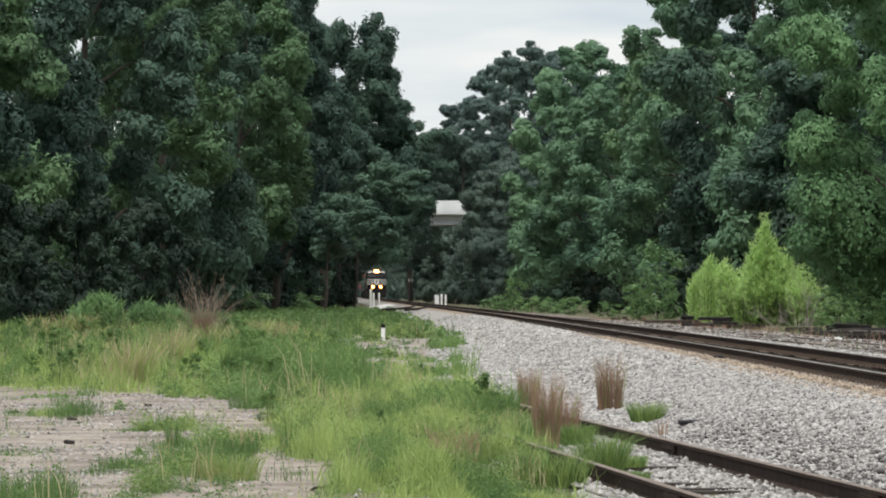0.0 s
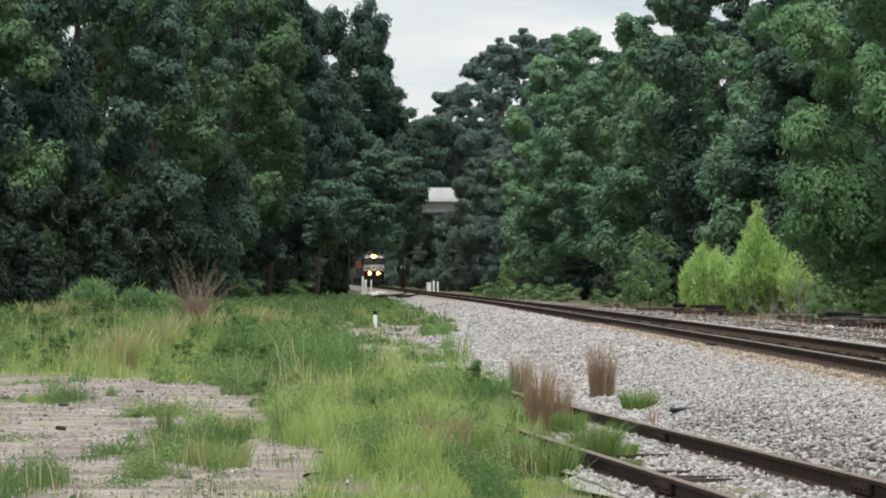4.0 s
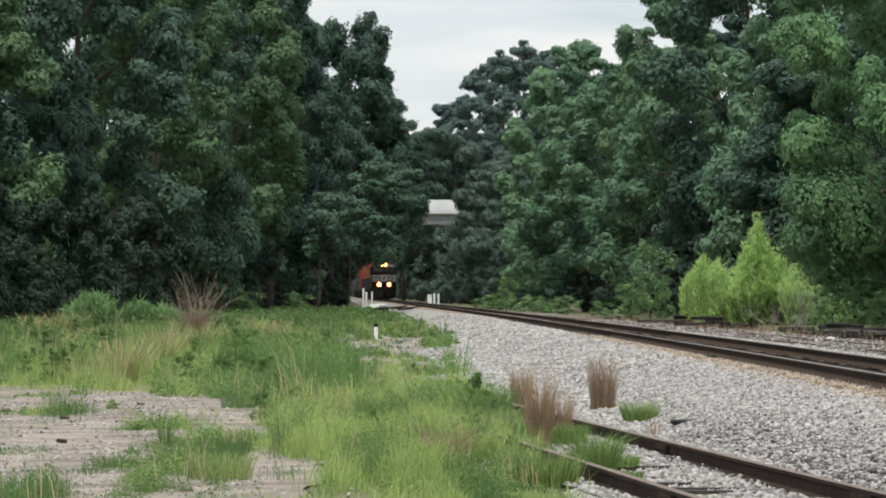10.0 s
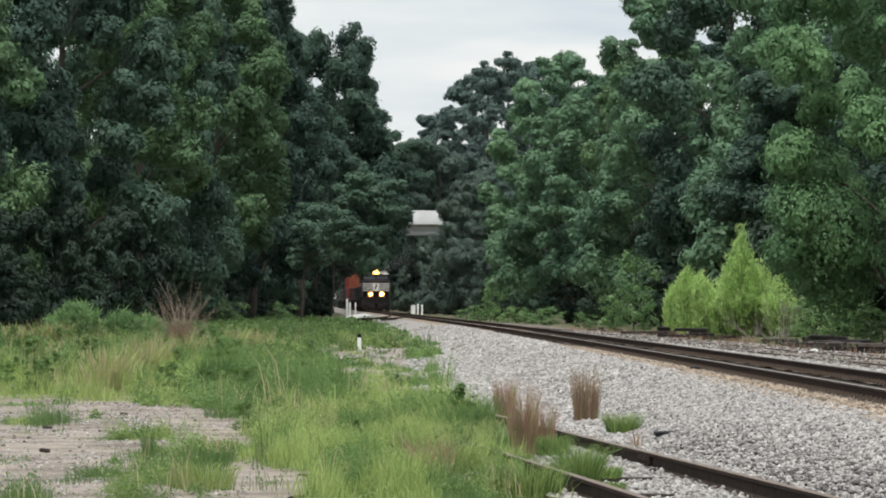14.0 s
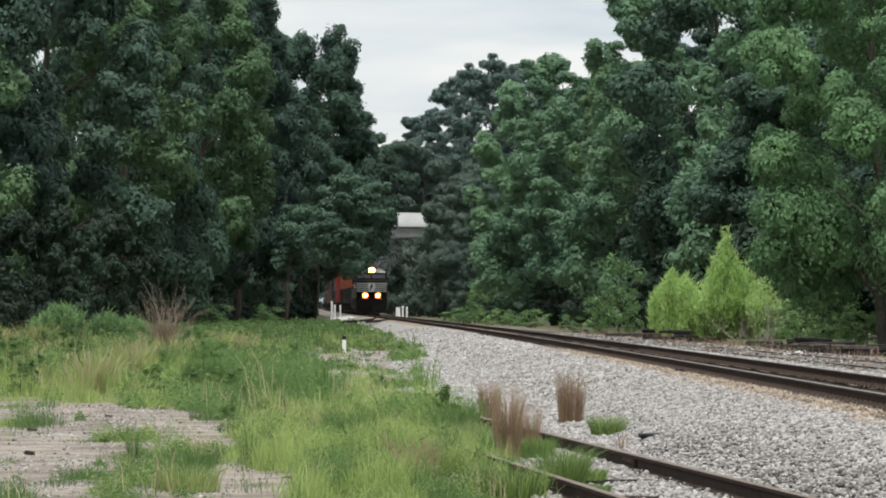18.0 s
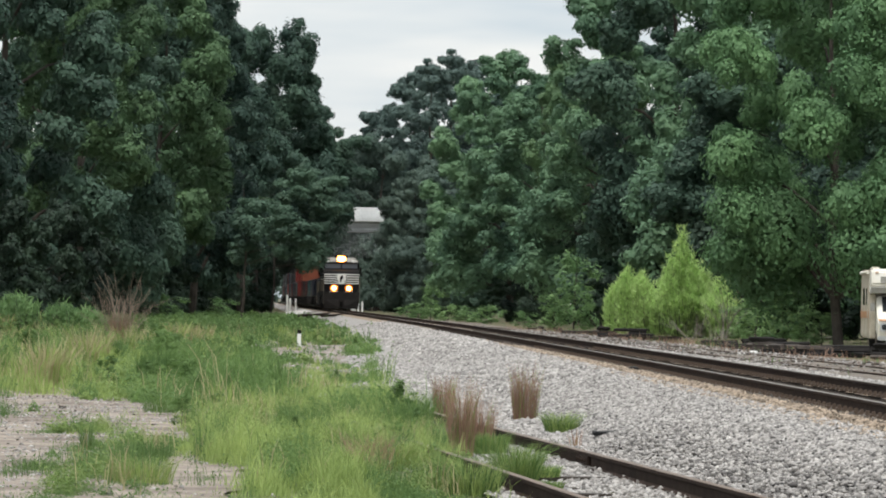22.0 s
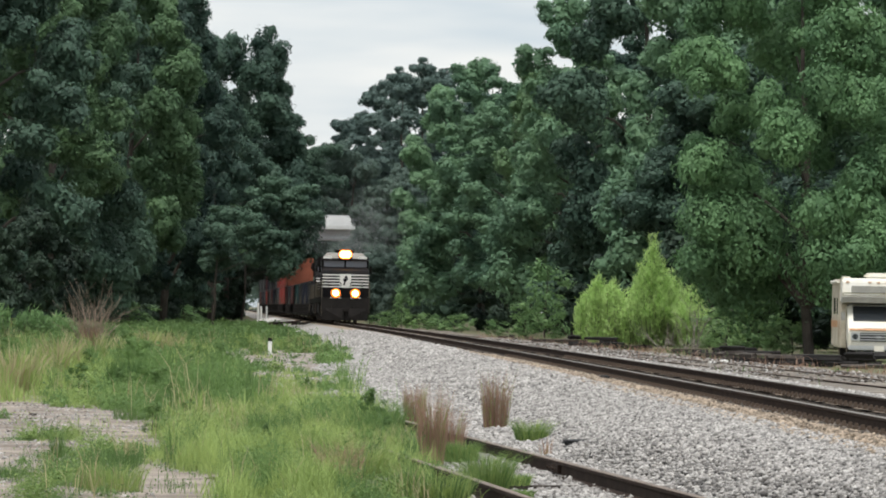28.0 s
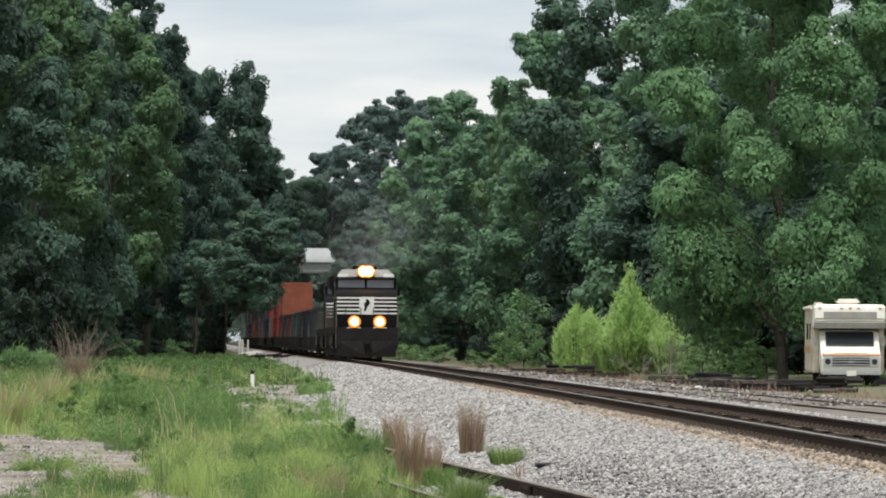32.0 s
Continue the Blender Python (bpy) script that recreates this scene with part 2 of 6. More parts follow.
def add_rod(bm, a, b, r0, r1=None, seg=8):
    a, b = Vector(a), Vector(b)
    d = b - a
    m = Matrix.Translation((a + b) / 2) @ d.to_track_quat("Z", "Y").to_matrix().to_4x4()
    bmesh.ops.create_cone(bm, cap_ends=True, segments=seg, radius1=r0, radius2=r0 if r1 is None else r1, depth=d.length, matrix=m)
    return bm


def rod(a, b, r0, r1=None, seg=8):
    return add_rod(bmesh.new(), a, b, r0, r1, seg)


def prism(outline, y0, y1, bevel=0.0):
    """A shape drawn in x and z, drawn out along y."""
    bm = bmesh.new()
    a = [bm.verts.new((x, y0, z)) for x, z in outline]
    b = [bm.verts.new((x, y1, z)) for x, z in outline]
    bm.faces.new(a)
    bm.faces.new(b[::-1])
    for i in range(len(a)):
        j = (i + 1) % len(a)
        bm.faces.new((a[j], a[i], b[i], b[j]))
    bmesh.ops.recalc_face_normals(bm, faces=bm.faces)
    if bevel:
        bmesh.ops.bevel(bm, geom=list(bm.edges), offset=bevel, segments=2, affect="EDGES")
    return bm


def across(outline, x0, x1, bevel=0.0):
    """A shape drawn in y and z, drawn out along x."""
    bm = prism(outline, x0, x1, bevel)
    bmesh.ops.transform(bm, matrix=Matrix(((0, 1, 0, 0), (1, 0, 0, 0), (0, 0, 1, 0), (0, 0, 0, 1))), verts=bm.verts)
    bmesh.ops.recalc_face_normals(bm, faces=bm.faces)
    return bm


def empty(name, m, label, category, group=""):
    ob = new(name)
    ob.empty_display_size = 0.2
    ob.matrix_basis = m
    return tagged(ob, label, category, group)


# ---- the plan: three tracks ----
RAIL_Z, SIDING_Z, YARD_Z = 0.60, 0.10, 0.30


def main_x(y):
    """The main line's centre: a gentle curve that runs out straight."""
    back = np.maximum(0.0, 250.0 - y)
    return 2.5 - 0.026 * (y - 250.0) - 0.014 * back ** 2 / 400.0


def siding_x(y):
    return 1.57 - 0.0854 * (y - 46.6)


def yard_x(y):
    return 10.75 - 0.036 * (y - 104.0)


def lumps(x, y, size, seed=0.0):
    return noise.noise(Vector((x / size + seed, y / size - seed, seed * 0.37)))


# ---- ground: one sheet to the horizon ----
SOIL = material("soil_with_thin_grass", (0.135, 0.115, 0.072), 0.95, vary=0.3, scale=0.45, fine=9, bump=0.4, second=(0.085, 0.098, 0.042))
BALLAST = material("ballast_bed", (0.285, 0.27, 0.253), 0.95, vary=0.45, scale=0.5, fine=14, bump=0.9, second=(0.255, 0.24, 0.225))
RUSTY_BED = material("rust_stained_ballast", (0.30, 0.235, 0.17), 0.95, vary=0.35, scale=1.2, fine=16, bump=0.9, second=(0.18, 0.138, 0.105))
GRAVEL = material("pale_gravel_lot", (0.275, 0.235, 0.195), 0.95, vary=0.5, scale=1.1, fine=10, bump=0.7, second=(0.14, 0.113, 0.094))
DIRT = material("bare_dirt_verge", (0.205, 0.178, 0.15), 0.95, vary=0.45, scale=0.9, fine=7, bump=0.8, second=(0.085, 0.072, 0.056))


def ground_z(x, y):
    side = min(1.0, max(0.0, (x - main_x(y) + 2.0) / 3.0)) * (1.0 - 0.35 * min(1.0, max(0.0, (x - yard_x(y) - 1.5) / 3.0)))
    dip = max(0.0, 1.0 - abs(x - siding_x(y)) / 2.2) * max(0.0, min(1.0, (95.0 - y) / 20.0))
    return 0.24 * side - 0.16 * dip + 0.03 * lumps(x, y, 4.0) * (1 if abs(x) < 40 and y < 400 else 0)


gx = [-3000, -1200, -500, -200, -100, -60, *np.arange(-40, 41, 1.6), 60, 100, 200, 500, 1200, 3000]
gy = [-800, -300, -100, -40, 0, 15, *np.arange(26, 130, 2.5), *np.arange(135, 420, 12), 460, 520, 600, 800, 1200, 2000, 4500]
gv = [(x, y, ground_z(x, y)) for y in gy for x in gx]
gf = [(j * len(gx) + i, j * len(gx) + i + 1, (j + 1) * len(gx) + i + 1, (j + 1) * len(gx) + i) for j in range(len(gy) - 1) for i in range(len(gx) - 1)]
ground = tagged(new("ground", mesh_of("ground", gv, gf, SOIL)), "grassy sandy soil beside the railway tracks", "ground", kind="structure")

# the raised bed of the main line, rust-stained beside the rails
BED = [(-4.0, -0.10), (-3.5, 0.05), (-2.9, 0.22), (-2.2, 0.36), (-1.75, 0.415), (-1.2, 0.432), (-0.90, 0.412), (-0.6, 0.35), (0.6, 0.35), (0.90, 0.412), (1.2, 0.42), (1.8, 0.40), (2.6, 0.36), (3.4, 0.26)]


def bed_dx(dx, y):
    """The bed's left flank draws in where the siding runs close to it."""
    room = min(4.0, max(2.2, float(main_x(y) - siding_x(y)) - 1.15)) if y < 90 else 4.0
    return dx if dx > -1.75 else -1.75 + (dx + 1.75) * (room - 1.75) / 2.25


by = [-60, -20, 0, 15, *np.arange(25, 150, 1.5), *np.arange(150, 360, 5.0), *np.arange(380, 1301, 20.0)]
bv, bf, bi = [], [], []
for y in by:
    for k, (dx, z) in enumerate(BED):
        wob = 0.25 * lumps(dx * 3, y, 3.0) if k == 0 else 0.0
        bv.append((main_x(y) + bed_dx(dx, y) + wob, y, z + (0.03 * lumps(dx * 2 + 9, y, 1.5) if 0 < k < 4 else 0.012 * lumps(dx * 2 + 9, y, 0.7) if k else 0.0)))
for j in range(len(by) - 1):
    for k in range(len(BED) - 1):
        a = j * len(BED) + k
        bf.append((a, a + 1, a + 1 + len(BED), a + len(BED)))
        bi.append(1 if 4 <= k <= 9 else 0)
bed = tagged(new("ballast_bed", mesh_of("ballast_bed", bv, bf, [BALLAST, RUSTY_BED], bi)), "grey crushed-stone ballast bed, rust-stained beside the rails", "ballast", kind="structure")


def surface_z(x, y):
    """The height of the ground or of the ballast over it."""
    dxs = [bed_dx(b[0], y) for b in BED]
    return max(ground_z(x, y), float(np.interp(x - main_x(y), dxs, [b[1] for b in BED], left=-1.0, right=-1.0)))


def sheet(name, outline_left, outline_right, ys, mat, lift, label, category, cols=9):
    """A loose sheet of another ground, laid on the ground between two wavering edges."""
    v, f = [], []
    for y in ys:
        xl, xr = outline_left(y), outline_right(y)
        for k in range(cols):
            x = xl + (xr - xl) * k / (cols - 1)
            v.append((x, y, ground_z(x, y) + lift))
    for j in range(len(ys) - 1):
        for k in range(cols - 1):
            a = j * cols + k
            f.append((a, a + 1, a + 1 + cols, a + cols))
    return tagged(new(name, mesh_of(name, v, f, mat)), label, category, kind="structure")


LOT_Y = [30, 36, 40, 44, 48, 51, 60, 66, 72]
LOT_X = [-1.3, -1.3, -1.5, -1.6, -1.75, -1.8, -2.0, -2.5, -3.6]


def lot_edge(y):
    """Where the trodden lot gives way to the grass."""
    return float(np.interp(y, LOT_Y, LOT_X)) + 0.35 * lumps(1, y, 2.0, 2.0) + 0.2 * lumps(4, y, 0.7, 1.0)


sheet("gravel_lot", lambda y: -14.0, lambda y: lot_edge(y) + 0.4, list(np.arange(22, 79, 0.5)), GRAVEL, 0.02,
      "trodden brownish gravel and sand with thin weeds", "gravel lot", 15)
sheet("gravel_patch", lambda y: -0.042 * y + 0.9 * lumps(8, y, 5.0), lambda y: 0.0 + 0.6 * lumps(3, y, 6.0), list(np.arange(92, 170, 2.0)), GRAVEL, 0.03,
      "bare pale gravel among the grass", "gravel", 7)
sheet("siding_bed", lambda y: siding_x(y) - 1.25 + 0.3 * lumps(3, y, 2.0), lambda y: siding_x(y) + 1.6, list(np.arange(15, 112, 1.5)), BALLAST, 0.03,
      "old thin ballast under the disused siding", "ballast", 6)
sheet("ballast_spill", lambda y: float(np.interp(y, [50, 60, 70, 80, 120, 154, 200, 300, 330], [1.0, 0.5, 0.2, 0.0, -0.3, -0.2, -1.2, -3.2, -4.2])) + 0.4 * lumps(5, y, 4.0), lambda y: main_x(y) - 3.3,
      list(np.arange(52, 331, 2.0)), BALLAST, 0.035, "loose grey ballast spilling into the grass", "ballast", 7)
sheet("bare_verge", lambda y: main_x(y) + 3.2, lambda y: max(main_x(y) + 4.5, yard_x(y) + 3.2 + 1.2 * lumps(2, y, 6.0)), list(np.arange(20, 330, 4.0)), DIRT, 0.02,
      "bare sandy verge with litter beside the tracks", "dirt verge")

# ---- tracks ----
RAIL_SHAPE = [(-0.070, -0.17), (0.070, -0.17), (0.070, -0.158), (0.012, -0.135), (0.010, -0.045), (0.036, -0.035), (0.036, -0.006), (0.028, 0.0),
              (-0.028, 0.0), (-0.036, -0.006), (-0.036, -0.035), (-0.010, -0.045), (-0.012, -0.135), (-0.070, -0.158)]


def rail(name, centre, ys, offset, top, parent, head=RAIL_TOP):
    v, f, mi = [], [], []
    n = len(RAIL_SHAPE)
    for y in ys:
        for dx, z in RAIL_SHAPE:
            v.append((centre(y) + offset + dx, y, top + z))
    for j in range(len(ys) - 1):
        for k in range(n):
            a, b = j * n + k, j * n + (k + 1) % n
            f.append((a, b, b + n, a + n))
            mi.append(1 if 6 <= k <= 8 else 0)
    f.append(tuple(range(n))[::-1])
    f.append(tuple((len(ys) - 1) * n + k for k in range(n)))
    mi += [0, 0]
    ob = new(name, mesh_of(name, v, f, [RUST, head], mi))
    ob.parent = parent
    return ob


def track(name, centre, ys, top, label, head):
    t = tagged(new(name), label, "railway track", kind="structure")
    for side in (-0.753, 0.753):
        rail("rail", centre, ys, side, top, t, head)
    return t


main_track = track("main_track", main_x, [*np.arange(-40, 360, 4.0), *np.arange(360, 1301, 20.0)], RAIL_Z, "main line of brown rusty rails on raised ballast", RAIL_TOP)
siding = track("siding_track", siding_x, list(np.arange(18, 67, 6.0)), SIDING_Z, "disused siding of rusty jointed rails sunk in stones and weeds", RAIL_DULL)
yard_track = track("yard_track", yard_x, list(np.arange(-20, 264, 6.0)), YARD_Z, "rusty third track on bare ground beside the trees", RAIL_DULL)


def branch_x(y):
    """The old line that leaves the main line at a turnout."""
    return main_x(y) - 0.000278 * np.maximum(0.0, 432.0 - y) ** 2


branch_track = track("branch_track", branch_x, list(np.arange(307, 433, 6.0)), 0.52, "dark rusty rails of a branch leaving at a turnout", RUST)


def tie_mesh(w, length, h):
    bm = box(-length / 2, length / 2, -w / 2, w / 2, -h, 0, 0.012)
    me = bpy.data.meshes.new("tie")
    bm.to_mesh(me)
    bm.free()
    me.materials.append(TIE)
    return me


TIE_MESH = tie_mesh(0.23, 2.6, 0.17)


def ties(parent, centre, ys, z, wander):
    for y in ys:
        o = new("tie", TIE_MESH)
        o.parent = parent
        slope = (centre(y + 1) - centre(y)) * 57.3
        o.matrix_basis = pose(centre(y) + rng.normal(0, 0.03), y, z + rng.normal(0, wander), 0, rng.normal(0, 0.4), -slope + rng.normal(0, 0.8))


ties(main_track, main_x, np.arange(40, 190, 0.52), RAIL_Z - 0.20, 0.006)
ties(siding, siding_x, np.arange(30, 66, 0.56), SIDING_Z - 0.205, 0.02)
ties(yard_track, yard_x, np.arange(70, 170, 0.6), YARD_Z - 0.185, 0.012)
bm = box(-0.12, -0.03, -0.075, 0.075, 0, 0.035, 0.008)
add_box(bm, -0.10, -0.055, -0.02, 0.02, 0.03, 0.07, 0.006)
clip_mesh = bpy.data.meshes.new("tie_plate")
bm.to_mesh(clip_mesh)
bm.free()
clip_mesh.materials.append(ANCHOR)
for side in (-0.753, 0.753):
    for y in np.arange(40, 118, 0.52):
        o = new("tie_plate", clip_mesh)
        o.parent = main_track
        o.matrix_basis = pose(main_x(y) + side, y, RAIL_Z - 0.168)

# ---- trees ----
def card_mesh(name, centres, normals, sizes, mat, slim=0.62):
    """Small four-cornered leaves or sprays, each turned its own way."""
    n = len(centres)
    nr = normals / np.linalg.norm(normals, axis=1, keepdims=True)
    ref = rng.normal(size=(n, 3))
    u = np.cross(nr, ref)
    u /= np.linalg.norm(u, axis=1, keepdims=True) + 1e-9
    w = np.cross(nr, u)
    s = sizes[:, None]
    k = rng.uniform(0.55, 1.0, (n, 1))
    p = np.stack([centres - u * s * 1.1, centres + u * s * 0.55 - w * s * slim * k, centres + u * s * 0.7 + w * s * slim * k + nr * s * 0.12], axis=1).reshape(-1, 3)
    return quick_mesh(name, p, np.full(n, 3), np.arange(3 * n), mat)


def crown_points(lobes, sprays, leaves, flat=0.34, spray=0.62):
    """Leaf places: each lobe (x, y, z, rx, rz) carries a shell of leafy puffs, facing out and up, so that it shades as one rounded bough."""
    cs, ns = [], []
    for x, y, z, rx, rz in lobes:
        m = max(4, int(sprays * rx * rz))
        d = rng.normal(size=(m, 3)) + np.array([0, 0, 0.25])
        d /= np.linalg.norm(d, axis=1, keepdims=True)
        c = d * rng.uniform(0.80, 1.06, (m, 1)) * np.array([rx, rx, rz]) + np.array([x, y, z])
        size = spray * rng.uniform(0.5, 1.3, m)
        q = rng.normal(size=(m, leaves, 3)) + d[:, None, :] * 0.5 + np.array([0, 0, 0.1])
        q /= np.linalg.norm(q, axis=2, keepdims=True)
        p = c[:, None, :] + q * rng.uniform(0.25, 1.0, (m, leaves, 1)) * size[:, None, None] * np.array([1, 1, 0.4 + flat])
        cs.append(p.reshape(-1, 3))
        way = np.array([x, y, 0.0]) / (math.hypot(x, y) + 1.5)
        ns.append((d[:, None, :] * 0.95 + way * 0.30 + q * 0.38 + np.array([0, 0, 0.30]) + rng.normal(0, 0.12, q.shape)).reshape(-1, 3))
    c, n = np.concatenate(cs), np.concatenate(ns)
    keep = c[:, 2] > 0.12
    return c[keep], n[keep]


def trunk_mesh(name, height, r, lobes, limbs, mat=BARK):
    bm = bmesh.new()
    x = y = 0.0
    pts = [Vector((0, 0, -0.3))]
    for k in range(1, 7):
        x, y = x + rng.normal(0, 0.012 * height), y + rng.normal(0, 0.012 * height)
        pts.append(Vector((x, y, height * k / 6)))
    rad = [r * (1.25, 1.0, 0.86, 0.70, 0.52, 0.34, 0.14)[k] for k in range(7)]
    for k in range(6):
        add_rod(bm, pts[k], pts[k + 1], rad[k], rad[k + 1], 8)
    order = sorted(range(len(lobes)), key=lambda i: -lobes[i][3])[:limbs]
    for i in order:
        lx, ly, lz, lr, _ = lobes[i]
        start = max(0.12, min(0.85, (lz - lr * 0.9) / height))
        k = min(5, int(start * 6))
        a = pts[k].lerp(pts[k + 1], start * 6 - k)
        b = Vector((lx, ly, lz))
        mid = a.lerp(b, 0.5) + Vector((0, 0, 0.06 * height * rng.random()))
        add_rod(bm, a, mid, rad[k] * 0.45, rad[k] * 0.3, 6)
        add_rod(bm, mid, b, rad[k] * 0.3, rad[k] * 0.1, 6)
    me = bpy.data.meshes.new(name)
    bm.to_mesh(me)
    bm.free()
    me.materials.append(mat)
    return me


def broadleaf_lobes(h, r, low, count, lean=0.0, base=0.42):
    """Rounded boughs set round a crown from low to h: wide in the middle, ragged above, open between."""
    out = []
    for i in range(count):
        f = (i + rng.random()) / count
        z = low + (h - low) * (0.06 + 0.88 * f)
        wide = r * (base + (1.04 - base) * math.sin(math.pi * min(1, 0.22 + 0.74 * f)))
        a, q = i * 2.4 + rng.normal(0, 0.35), (0.62 + 0.45 * rng.random()) * wide * 0.84
        lr = r * rng.uniform(0.24, 0.44) * (1.12 - 0.42 * f)
        out.append((q * math.cos(a) + lean * (0.4 + 0.6 * f), q * math.sin(a), z, lr, lr * rng.uniform(0.6, 0.9)))
    for k in range(3):
        out.append((rng.normal(lean, r * 0.16), rng.normal(0, r * 0.16), h - r * (0.2 + 0.22 * k), r * rng.uniform(0.2, 0.32), r * rng.uniform(0.2, 0.3)))
    return out


def crown_mesh(name, lobes, c, n, sizes, mat, fill):
    """The leaves together with the broad inner leaves of each bough, which close it to the light."""
    cs, ns, ss = [c], [n], [sizes]
    for x, y, z, rx, rz in lobes if fill > 0 else ():
        m = 230
        d = rng.normal(size=(m, 3))
        d /= np.linalg.norm(d, axis=1, keepdims=True)
        q = d * fill * rng.uniform(0.55, 1.0, (m, 1)) * np.array([rx, rx, rz]) + np.array([x, y, z - 0.05 * rz])
        q[:, 2] = np.maximum(q[:, 2], 0.1)
        cs.append(q)
        ns.append(d + np.array([0, 0, 0.3]) + rng.normal(0, 0.2, (m, 3)))
        ss.append(min(rx, 1.4) * rng.uniform(0.07, 0.13, m))
    return card_mesh(name, np.concatenate(cs), np.concatenate(ns), np.concatenate(ss), mat)


def make_tree(name, h, r, low, mat, leaf, sprays, leaves, count, label, category="tree", limbs=10, trunk_r=0.0, spray=0.62, flat=0.34, lean=0.0, fill=0.80, base=0.42):
    tree = empty(name, pose(0, 0, 0), label, category)
    lobes = broadleaf_lobes(h, r, low, count, lean, base)
    t = new("trunk", trunk_mesh("trunk", h * 0.93, trunk_r or h * 0.016, lobes, limbs))
    c, n = crown_points(lobes, sprays, leaves, flat, spray)
    k = new("crown", crown_mesh("crown", lobes, c, n, leaf * rng.uniform(0.6, 1.35, len(c)), mat, fill))
    t.parent = k.parent = tree
    return tree


def plant(proto, x, y, z=0.0, turn=0.0, size=1.0, tall=1.0, label=""):
    o = copy_thing(proto, pose(x, y, z, 0, 0, turn))
    o.scale = (size, size, size * tall)
    return tagged(o, label)


def branchlets(lobes, lean):
    """Each bough breaks up into a heart and smaller branchlets that stand out from it, upward and away from the trunk."""
    out = []
    for x, y, z, rx, rz in lobes:
        out.append((x, y, z, rx * 0.72, rz * 0.72))
        away = math.atan2(y, x - lean)
        for k in range(6):
            a = away + rng.normal(0, 1.1)
            up = rng.uniform(-0.55, 1.0)
            flat = math.sqrt(max(0.1, 1 - up * up * 0.8))
            q = rx * rng.uniform(0.26, 0.48)
            reach = rng.uniform(0.62, 1.02)
            out.append((x + rx * reach * flat * math.cos(a), y + rx * reach * flat * math.sin(a), max(q * 0.6, z + rz * reach * up), q, q * rng.uniform(0.6, 0.95)))
    return out


def boughs(lobes, leaf, cover):
    """Leaves on the lumpy outside of each bough, facing out and up; those that another bough would bury are left away."""
    cs, ns = [], []
    at = np.array([l[:3] for l in lobes])
    wide = np.array([(l[3], l[3], l[4]) for l in lobes]) * 0.82
    for i, (x, y, z, rx, rz) in enumerate(lobes):
        m = int(cover * 4 * math.pi * rx * (0.6 * rz + 0.4 * rx) / (0.8 * leaf * leaf))
        d = rng.normal(size=(m, 3)) + np.array([0, 0, 0.20])
        d /= np.linalg.norm(d, axis=1, keepdims=True)
        a = rng.normal(size=(5, 3)) * 2.6 * math.sqrt(rx)
        lump = 1.0 + 0.10 * np.sin(d @ a.T + rng.uniform(0, 6.28, 5)).sum(axis=1)
        c = d * (lump * (1.0 - 0.30 * rng.random(m) ** 2.2 + 0.35 * rng.random(m) ** 7))[:, None] * np.array([rx, rx, rz]) + np.array([x, y, z])
        far = (np.square((c[:, None, :] - at[None]) / wide[None])).sum(axis=2)
        far[:, i] = 9.0
        keep = (far.min(axis=1) > 1.0) & (c[:, 2] > 0.12)
        cs.append(c[keep]), ns.append((d + np.array([0, 0, 0.22]) + rng.normal(0, 0.32, d.shape))[keep])
    return np.concatenate(cs), np.concatenate(ns)


def wood_tree(name, h, r, low, mat, leaf, count, label, category="tree", limbs=10, trunk_r=0.0, lean=0.0, base=0.42, cover=1.15):
    """A tree of the wood: trunk, limbs, and a crown of leafy boughs round darker hearts."""
    tree = empty(name, pose(0, 0, 0), label, category)
    lobes = broadleaf_lobes(h, r, low, count, lean, base)
    t = new("trunk", trunk_mesh("trunk", h * 0.88, trunk_r or h * 0.013, lobes, limbs))
    lobes = branchlets(lobes, lean)
    c, n = boughs(lobes, leaf, cover)
    cs, ns, ss = [c], [n], [leaf * rng.uniform(0.6, 1.35, len(c))]
    for x, y, z, rx, rz in lobes:  # the close inner leaves of a bough
        m = 60
        d = rng.normal(size=(m, 3))
        d /= np.linalg.norm(d, axis=1, keepdims=True)
        q = d * rng.uniform(0.55, 0.68, (m, 1)) * np.array([rx, rx, rz]) + np.array([x, y, z])
        q[:, 2] = np.maximum(q[:, 2], 0.15)
        cs.append(q), ns.append(d), ss.append(0.30 * rx * rng.uniform(0.8, 1.2, m))
    k = new("crown", card_mesh("crown", np.concatenate(cs), np.concatenate(ns), np.concatenate(ss), mat))
    t.parent = k.parent = tree
    return tree


OAK_TALL = wood_tree("oak_tree", 24, 6.0, 2.2, LEAF_OAK, 0.17, 30, "tall dark-green oak in full leaf at the wood's edge")
OAK_WIDE = wood_tree("oak_tree", 19, 7.0, 0.4, LEAF_OAK, 0.17, 30, "broad dark-green oak in full leaf, branches to the ground")
OAK_EDGE = wood_tree("sweetgum_tree", 21, 5.2, 1.0, LEAF_OAK, 0.16, 30, "dark-green sweetgum in full leaf at the wood's edge")
OAK_OVER = wood_tree("oak_tree", 23, 6.8, 6.3, LEAF_OAK, 0.19, 29, "dark-green oak leaning its high crown over the line", lean=2.6)
OAK_BOUGH = wood_tree("oak_tree", 12.5, 3.8, 4.2, LEAF_OAK, 0.15, 20, "young dark-green oak leaning its boughs over the line", lean=4.9, trunk_r=0.085)
MAPLE_TALL = wood_tree("maple_tree", 23, 5.6, 4.5, LEAF_MID, 0.15, 30, "mid-green maple in full leaf among darker oaks")
MAPLE_EDGE = wood_tree("maple_tree", 20, 5.0, 4.0, LEAF_MID, 0.15, 29, "lighter green maple in full leaf at the wood's edge")
